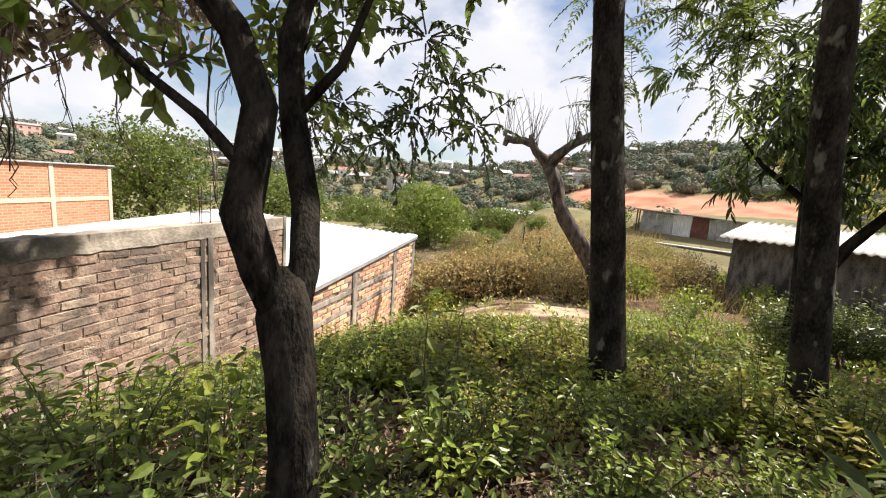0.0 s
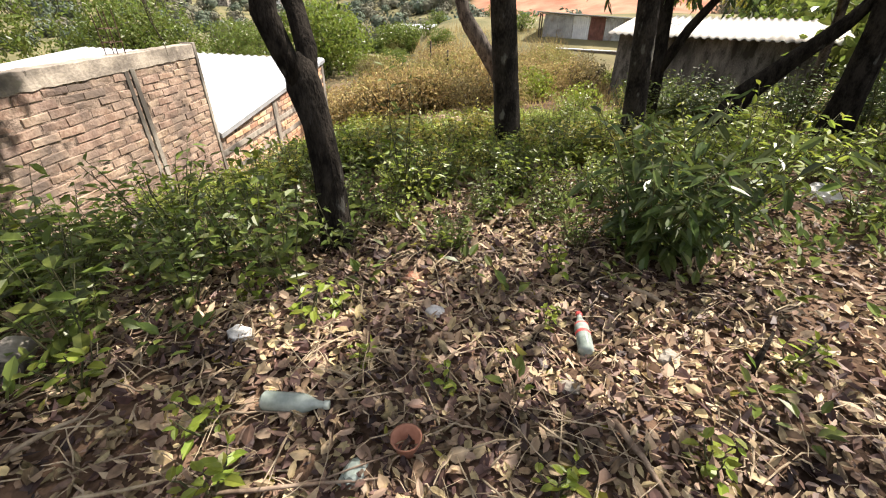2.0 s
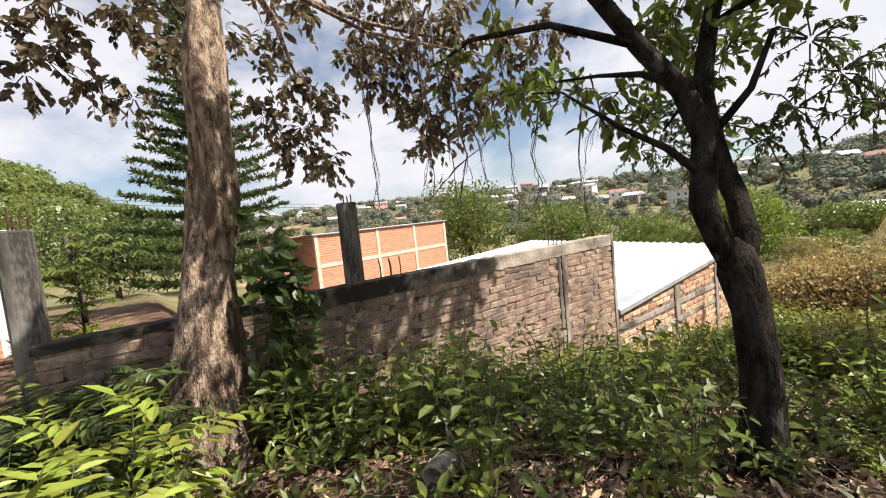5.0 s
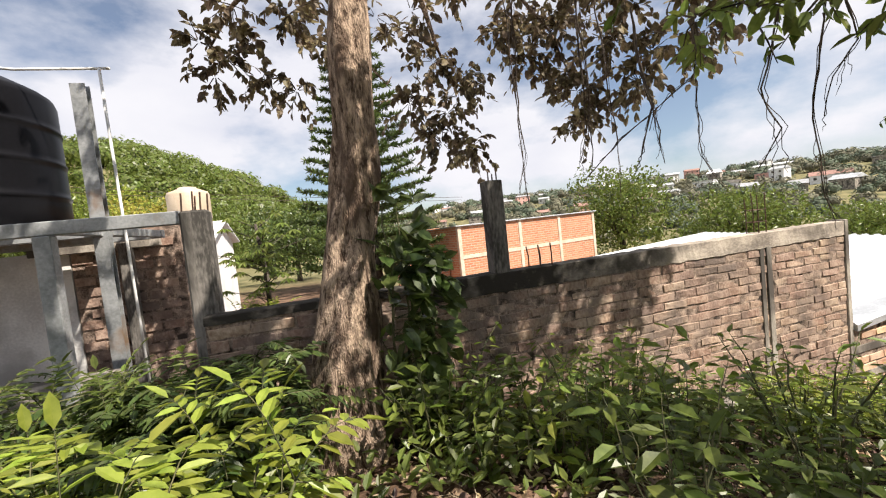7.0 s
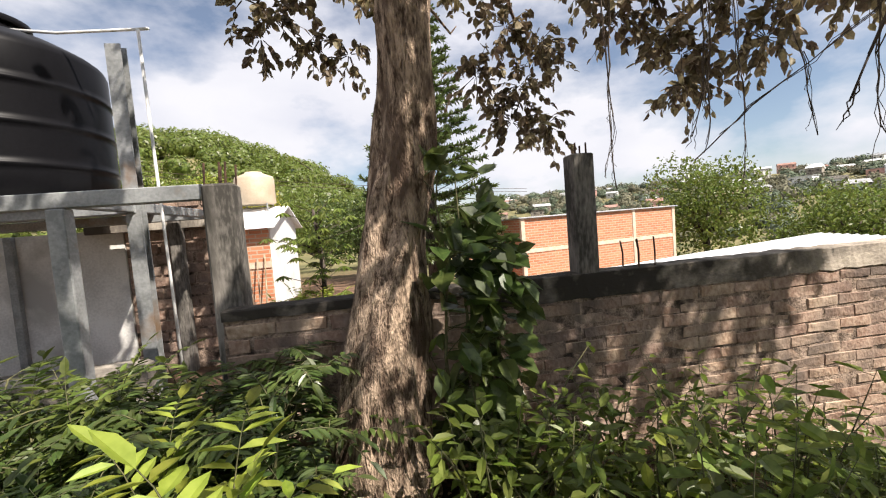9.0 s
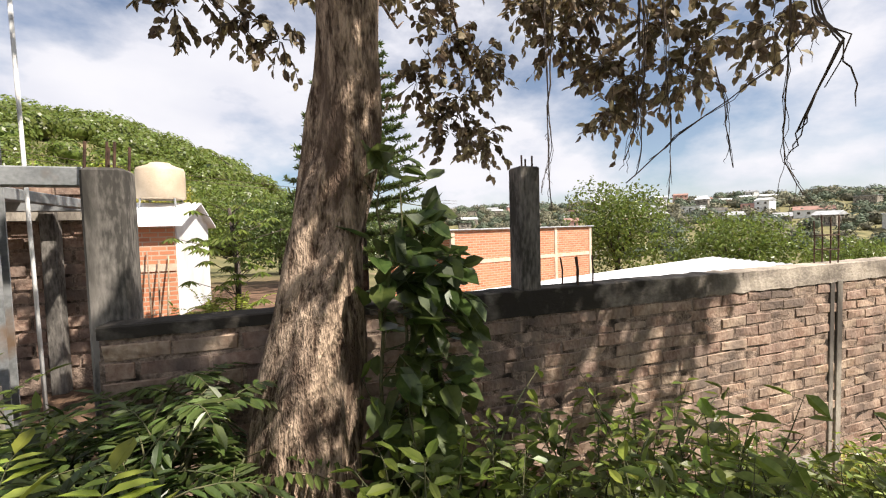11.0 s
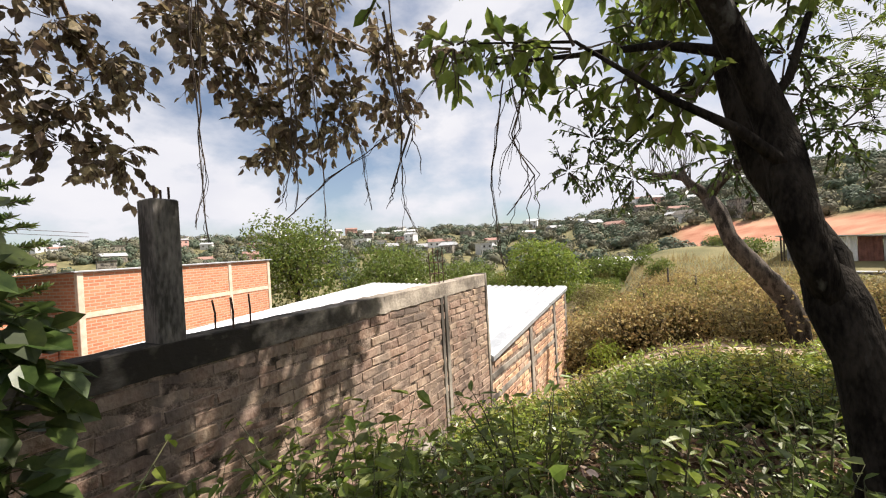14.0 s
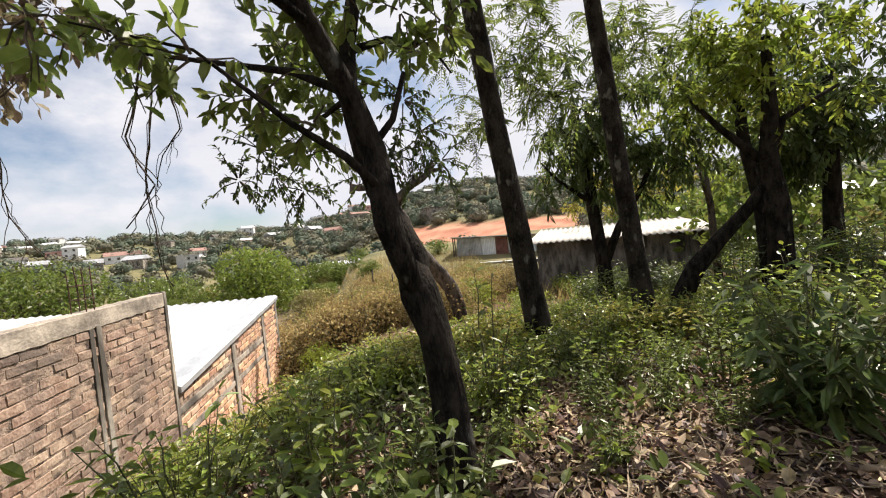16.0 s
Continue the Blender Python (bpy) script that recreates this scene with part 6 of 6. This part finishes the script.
# The dark leaf colour of this bush stands in for tree shade on it.
scatter(shrub("dark_bush", "dense bush with long drooping leaves, shade put into their dark colour", "bush", "", 0.85, 0.6, 30, 22, 0.16, 0.055, M_LEAFD, start=0.15, droop=0.6), [(0.45, -4.95)], (1.0, 1.0))
scatter(shrub("small_plant", "small seedling with bright green leaves in the litter", "plant", "seedlings in the litter", 0.2, 0.1, 4, 5, 0.075, 0.045, M_LEAFB), [(-0.25, -4.18), (-1.03, -4.07), (-0.75, -2.28), (-0.7, -3.7), (-0.2, -3.2), (-0.35, -3.05), (0.3, -3.6), (-0.9, -2.9), (-0.95, -4.6), (0.2, -4.3), (-0.1, -2.7), (-0.5, -5.1), (-1.25, -3.5), (-1.1, -3.0), (-0.55, -3.35)], (0.5, 1.15))
scatter(shrub("sapling", "thin sapling with sparse narrow leaves", "sapling", "saplings", 1.15, 0.22, 3, 12, 0.1, 0.04, M_LEAF), [(1.09, -3.33)], (0.95, 1.0))

weed_a = shrub("green_weed", "bushy green weed in the undergrowth", "weed", "weeds of the undergrowth", 0.5, 0.34, 12, 13, 0.085, 0.04, M_LEAF)
scatter(weed_a, [(0.5, -2.7), (0.95, -2.9), (1.35, -2.6), (0.75, -3.25), (1.25, -3.4), (1.7, -2.2), (0.25, -2.05), (-0.3, -1.95), (1.75, -3.1), (0.6, -2.15)] + spots(26, 0.3, 3.4, -8.5, -0.3, clear), (0.5, 0.9))
# Same weed as weed_a, its sunlight painted in by the brighter leaf.
weed_b = shrub("green_weed", "weed in the undergrowth, sunlight put into its yellow-green leaves", "weed", "weeds of the undergrowth", 0.5, 0.34, 12, 13, 0.08, 0.04, M_LEAFB)
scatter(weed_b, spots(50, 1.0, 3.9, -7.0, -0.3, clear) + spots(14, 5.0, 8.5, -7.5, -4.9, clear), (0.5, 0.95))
weed_c = shrub("green_weed", "weed with yellowing leaves in the undergrowth", "weed", "weeds of the undergrowth", 0.5, 0.3, 11, 12, 0.07, 0.035, M_LEAFY)
scatter(weed_c, spots(26, 1.5, 4.2, -6.0, -0.4, clear), (0.5, 0.95))
scatter(shrub("thicket_bush", "thick green bush in the thicket", "bush", "bushes of the thicket", 0.95, 0.6, 22, 16, 0.12, 0.055, M_LEAF), spots(24, 2.6, 9.5, -14, -6.4, clear), (0.6, 1.05))
scatter(shrub("thicket_bush", "light green bush in the thicket", "bush", "bushes of the thicket", 0.95, 0.6, 20, 15, 0.11, 0.055, M_LEAFB), spots(20, 2.4, 9.5, -13, -6.0, clear) + [(2.2, -5.2), (1.6, -5.7), (1.2, -5.9)], (0.45, 0.85))
scatter(shrub("thicket_bush", "dark green bush in the shade of the trees", "bush", "bushes of the thicket", 0.9, 0.6, 22, 16, 0.12, 0.05, M_LEAFD), spots(12, 2.5, 8.0, -12, -7.2, clear), (0.75, 1.2))


def climber():
    lf, st = Shape(), Shape()
    for i in range(5):
        p = bent((-1.12 + 0.05 * i, -0.5, gz(-1.1, -0.5) - 0.05), (-1.1 + 0.08 * i, -0.5 + 0.03 * i, 0.72 - 0.12 * i), 0, 8, 0.03)
        st.tube(p, [0.012, 0.011, 0.01, 0.009, 0.008, 0.006, 0.005, 0.003], 5)
        for k in range(66):
            q = rng.randrange(7)
            c = p[q].lerp(p[q + 1], rng.random())
            out = Vector((rng.uniform(-0.5, 1.0), rng.uniform(-1.0, 0.3), rng.uniform(-0.3, 0.5)))
            base = c + out.normalized() * rng.uniform(0.03, 0.15)
            st.tube([c, base], [0.003, 0.002], 3)
            s = rng.uniform(0.6, 1.1)
            lf.leaf(base, out + rand_dir() * 0.7 + Vector((0, 0, -0.25)), Vector((0.1, -0.5, 1)) + rand_dir() * 0.7, 0.17 * s, 0.115 * s, rng.uniform(0.1, 0.4), rng.uniform(0.0, 0.3))
    plant("climbing_plant", "climbing plant with large dark oval leaves on the tree trunk", "climber", lf, M_LEAFD, st, M_STEM)


climber()


def umbrella_tree():
    lf, st = Shape(), Shape()
    x, y = -2.55, 6.3
    st.tube([(x, y, -1.5), (x + 0.05, y, -0.3), (x - 0.05, y, 0.9)], [0.06, 0.05, 0.03], 7)
    for i in range(60):
        c = Vector((x, y, 0.35)) + Vector((rng.gauss(0, 0.42), rng.gauss(0, 0.42), rng.gauss(0, 0.55)))
        st.tube(bent((x, y, c.z - 0.3), c, 0, 3), [0.01, 0.008, 0.005], 3)
        for k in range(9):
            a = 2 * math.pi * k / 9
            lf.leaf(c, Vector((math.cos(a), math.sin(a), -0.35)), Vector((0, 0, 1)), 0.22, 0.07, 0.2, 0.2)
    plant("umbrella_tree", "small tree with umbrella-like leaf rosettes in the yard", "tree", lf, M_LEAF, st, M_BARKG, "", (0, 0, 0), "crown", "trunk")


umbrella_tree()


def yard_green():
    lf, st = Shape(), Shape()
    for i in range(14):
        fronds(lf, st, (rng.uniform(-3.3, -1.8), rng.uniform(4.8, 7.0), gz(-2.5, 6) + 0.1), 0.6, 6, 9, 0.12, 0.05, 0.3, 0.5)
    plant("yard_bush", "light green leafy bush in the neighbouring yard", "bush", lf, M_LEAFB, st, M_STEM)


yard_green()

# ---- dry meadow ----
M_BROWN = leaf_material("withered_leaf", (0.16, 0.135, 0.056), (0.29, 0.24, 0.11), 0.75, 0.3, 0.25)
M_STRAW = leaf_material("straw_green_leaf", (0.2, 0.185, 0.055), (0.36, 0.32, 0.11), 0.7, 0.3, 0.3)
def off_slope(x, y):
    return y < -0.62 * (x + 1.4) - 3.2


def mound(name, label, group, height, spread, leaf_mat, count, size):
    """A rounded shrub: bare stems inside an uneven crown of small leaves."""
    lf, st = Shape(), Shape()
    for i in range(14):
        a = 2.4 * i
        r = spread * rng.uniform(0.3, 0.95)
        tip = Vector((r * math.cos(a) * 0.8, r * math.sin(a) * 0.8, height * rng.uniform(0.4, 0.75)))
        st.tube(bent((0, 0, -0.1), tip, -0.05, 4, 0.03), [0.02, 0.016, 0.011, 0.005], 4)
    for i in range(6):
        a = 1.05 * i
        k = 0.45 * spread * (i > 0)
        crown(lf, (k * math.cos(a), k * math.sin(a), height * (0.42 + 0.12 * math.sin(i * 2.1))), spread * 0.62, height * 0.46, count // 6, size, 0.5)
    return plant(name, label, "shrub", lf, leaf_mat, st, M_BARKG, group)


scatter(mound("dry_shrub", "straw-coloured dry shrub on the meadow", "dry shrubs of the meadow", 1.4, 0.9, M_DRY, 1500, 0.08), spots(26, 14.0, 24, -8.4, 0.0) + spots(13, 9.9, 13.0, -4.8, 0.4), (0.8, 1.2))
scatter(mound("dry_shrub", "yellowing dry shrub on the meadow", "dry shrubs of the meadow", 1.3, 0.9, M_STRAW, 1500, 0.075), spots(30, 14, 24, -8.4, 1.6) + spots(15, 9.9, 13.5, -5.2, 0.8), (0.8, 1.25))
scatter(mound("meadow_shrub", "brown-twigged shrub on the dry meadow", "shrubs of the meadow", 1.3, 0.85, M_BROWN, 1400, 0.075), spots(16, 12.5, 24, -8.5, 1.8) + spots(12, 9.8, 12.5, -5.0, 0.3), (0.75, 1.15))
scatter(mound("meadow_shrub", "fresh green shrub on the dry meadow", "shrubs of the meadow", 1.1, 0.75, M_LEAFB, 800, 0.1), spots(12, 10.5, 26, -10.5, -0.3) + [(16.5, -7.8), (9.8, -6.8), (9.2, -1.0)], (0.5, 1.0))
scatter(mound("meadow_shrub", "green bush on the slope below the roof", "bushes on the slope", 1.6, 1.2, M_LEAF, 900, 0.16), spots(34, 11.5, 42, 0.6, 14) + spots(8, 27, 42, -8, 1), (0.45, 0.9))
scatter(mound("meadow_shrub", "pale yellow-green bush on the slope", "bushes on the slope", 1.5, 1.2, M_STRAW, 900, 0.16), spots(14, 12, 42, 0.6, 12), (0.45, 0.9))
scatter(mound("thicket_bush", "rounded green bush behind the sheds", "bushes behind the sheds", 1.8, 1.3, M_LEAF, 800, 0.2), spots(46, 8, 32, -32, -13.0, off_slope), (1.0, 2.0))
scatter(mound("thicket_bush", "rounded olive bush behind the sheds", "bushes behind the sheds", 1.8, 1.3, M_STRAW, 800, 0.2), spots(18, 8, 32, -32, -14.0, off_slope), (0.9, 1.8))
# Both clearing weeds have full sun put into their raised leaf colours.
sun_a = shrub("sunlit_weed", "low weed, full sun put into its bright green leaves", "weed", "weeds in the sunlit clearing", 0.34, 0.4, 18, 14, 0.085, 0.045, M_LEAFB)
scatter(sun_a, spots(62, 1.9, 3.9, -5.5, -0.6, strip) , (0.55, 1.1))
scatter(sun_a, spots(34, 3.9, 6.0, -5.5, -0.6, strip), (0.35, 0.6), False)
sun_b = shrub("sunlit_weed", "low weed, full sun put into its yellow-green leaves", "weed", "weeds in the sunlit clearing", 0.34, 0.4, 18, 14, 0.08, 0.042, M_LEAFY)
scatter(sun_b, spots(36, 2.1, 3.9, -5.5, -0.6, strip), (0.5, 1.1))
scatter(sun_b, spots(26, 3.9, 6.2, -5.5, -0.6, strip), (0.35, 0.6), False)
scatter(weed_a, spots(16, 0.3, 2.4, -5.2, -3.2), (0.4, 0.8), False)
scatter(weed_b, spots(14, 0.4, 2.6, -5.4, -2.2), (0.45, 0.8), False)


def meadow_grass():
    s = Shape()
    for i in range(9000):
        x, y = rng.uniform(7.5, 34), rng.uniform(-10.5, 0.8 if i % 2 else -0.2)
        if x < 10.6 and rng.random() < 0.8:
            continue
        if x < 10 and y > -0.15:
            continue
        h = rng.uniform(0.25, 0.85) * smooth(6.5, 12, x) * (0.5 + 0.9 * abs(noise.noise((x * 0.4, y * 0.4, 6))))
        a = rng.uniform(0, 6.28)
        b = Vector((x, y, gz(x, y) - 0.03))
        u = Vector((math.cos(a), math.sin(a), 0)) * rng.uniform(0.008, 0.018)
        t = b + Vector((rng.gauss(0, 0.16), rng.gauss(0, 0.16), h))
        mid = b.lerp(t, 0.55) + Vector((0, 0, 0.05 * h))
        s.add([b - u, b + u, mid + u * 0.7, t, mid - u * 0.7], [(0, 1, 2, 4), (4, 2, 3)])
    tagged(new("dry_grass", s.mesh("dry_grass", M_DRY)), "tall straw-coloured dry grass covering the meadow", "grass", "", "stuff")


meadow_grass()


def low_weeds(name, label, mat, x0, x1):
    s = Shape()
    for i in range(2600):
        x, y = rng.uniform(x0, x1), rng.uniform(-11, -0.25)
        if not clear(x, y) and rng.random() < (0.93 if x < 0 or x > 5.2 else 0.5):
            continue
        z = gz(x, y)
        n = rng.randrange(4, 9)
        for k in range(n):
            a = 2.4 * k + rng.random()
            d = Vector((math.cos(a), math.sin(a), rng.uniform(0.3, 1.6)))
            l = rng.uniform(0.04, 0.1)
            s.leaf(Vector((x, y, z + rng.uniform(0.0, 0.12))) + d * 0.04, d, Vector((0, 0, 1)) + rand_dir() * 0.4, l, l * 0.5, 0.2, 0.2)
    tagged(new(name, s.mesh(name, mat)), label, "weeds", "", "stuff")


# Shaded and sunlit ground differ by leaf colour: the brighter one paints the sun.
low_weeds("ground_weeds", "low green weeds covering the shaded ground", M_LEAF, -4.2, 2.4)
low_weeds("sunny_weeds", "low weeds on the sunlit ground, sunlight put into their yellow-green colour", M_LEAFB, 2.0, 9.4)
for x, y, h in ((15, -2.6, 1.9), (12.2, -1.9, 1.5), (13, -3.3, 1.6)):
    s = Shape()
    s.tube(bent((x, y, gz(x, y) - 0.2), (x + 0.1, y + 0.1, gz(x, y) + h), 0, 5, 0.03), [0.04, 0.038, 0.036, 0.034, 0.03], 7, 0.2)
    tagged(new("fence_post", s.mesh("fence_post", M_BARKG, True)), "rough wooden fence post in the meadow", "post", "posts in the meadow")


def power_lines():
    for k, (z0, z1) in enumerate(((2.2, 1.2), (2.0, 1.0))):
        s = Shape()
        s.tube(bent((-14, 20, 4.4 - 0.25 * k), (9, 24, 2.3 - 0.2 * k), 0.3, 12), [0.012] * 12, 4)
        tagged(new("power_line", s.mesh("power_line", M_VINE)), "thin dark overhead cable", "cable", "overhead cables")


power_lines()


# ---- bricks of the boundary wall ----
def brick_mesh(seed, length, height):
    s = Shape()
    r = random.Random(seed)
    n = [(-length / 2 + r.uniform(0, 0.013), -height / 2 + r.uniform(0, 0.012)), (length / 2 - r.uniform(0, 0.013), -height / 2 + r.uniform(0, 0.012)), (length / 2 - r.uniform(0, 0.013), height / 2 - r.uniform(0, 0.012)), (-length / 2 + r.uniform(0, 0.013), height / 2 - r.uniform(0, 0.012))]
    v = [(x, 0.03, z) for x, z in n] + [(x, 0.005, z) for x, z in n] + [(x * 0.97, r.uniform(-0.007, 0.003), z * 0.89) for x, z in n]
    f = [(4, 5, 1, 0), (5, 6, 2, 1), (6, 7, 3, 2), (7, 4, 0, 3), (8, 9, 5, 4), (9, 10, 6, 5), (10, 11, 7, 6), (11, 8, 4, 7), (11, 10, 9, 8)]
    return s.add(v, f)


BRICK_L, BRICK_H = 0.29, 0.089
variants = [brick_mesh(i, BRICK_L - 0.002, BRICK_H - 0.004).mesh("brick", M_BRICK) for i in range(10)]
half = [brick_mesh(50 + i, BRICK_L * 0.5 - 0.008, BRICK_H - 0.009).mesh("brick", M_BRICK) for i in range(3)]
made = 0
rest = Shape()
for row in range(-1, 21):
    z = -0.17 - BRICK_H * (row + 0.5)
    x = WALL_LEFT + (0.0 if row % 2 else -BRICK_L / 2)
    while x < WALL_END - 0.05:
        a, b = max(x, WALL_LEFT), min(x + BRICK_L, 4.33)
        x += BRICK_L
        mid, size = (a + b) / 2, b - a
        if size < 0.1 or 2.92 < mid < 3.13 or (row < 0 and b > -0.85):
            continue
        if z < ground_z(mid, -0.1) - 0.12 or (z < -1.62 and 1.55 < mid < 2.8):
            continue
        m = pose(mid + rng.uniform(-0.012, 0.012), rng.uniform(-0.006, 0.003), z + 0.012 * noise.noise((mid * 1.2, z * 3, 3)), rng.uniform(-3.5, 3.5), rng.uniform(-2, 2), rng.uniform(-1.5, 1.5)) @ Matrix.Diagonal((rng.uniform(0.95, 1.06), 1, rng.uniform(0.9, 1.12), 1))
        mesh = variants[rng.randrange(10)] if size > 0.22 else half[rng.randrange(3)]
        if made < 300:
            ob = new("brick", mesh)
            ob.matrix_world = m
            ob.parent = wall1
            made += 1
        else:
            rest.add([m @ q.co for q in mesh.vertices], [tuple(p.vertices) for p in mesh.polygons])
if rest.v:
    tagged(part("brickwork", rest, M_BRICK, wall1), "", "", "", "stuff")

low = Shape()
for row in range(26):
    for col in range(20):
        x = WALL_END + 0.16 + col * 0.29 + (0.145 if row % 2 else 0)
        z = -0.92 - row * 0.1
        if x > ROOF_END - 0.2 or z > roof_top(x, 0) - 0.15 or z < ground_z(x, -0.1) - 0.1:
            continue
        if any(abs(x - c - 0.06) < 0.2 for c in (6.5, 8.5)):
            continue
        if any(abs(z - b - 0.045) < 0.08 for b in (-1.62, -1.95)) and x < 8.4:
            continue
        mesh = variants[rng.randrange(10)]
        m = pose(x, rng.uniform(-0.003, 0.004), z, rng.uniform(-1.5, 1.5), rng.uniform(-1, 1), 0) @ Matrix.Diagonal((0.98, 1, 1.1, 1))
        low.add([m @ q.co for q in mesh.vertices], [tuple(p.vertices) for p in mesh.polygons])
M_BRICKO = material("orange_weathered_brick", (0.4, 0.22, 0.13), (0.62, 0.42, 0.28), 0.92, 7, 80, 0.6, 0.01, vary=0.2, island=True, stain=(0.5, 0.4, 0.3), stain_scale=1.4, coord="World")
tagged(part("brickwork", low, M_BRICKO, wall2, "sunlit orange bricks"), "", "", "", "stuff")
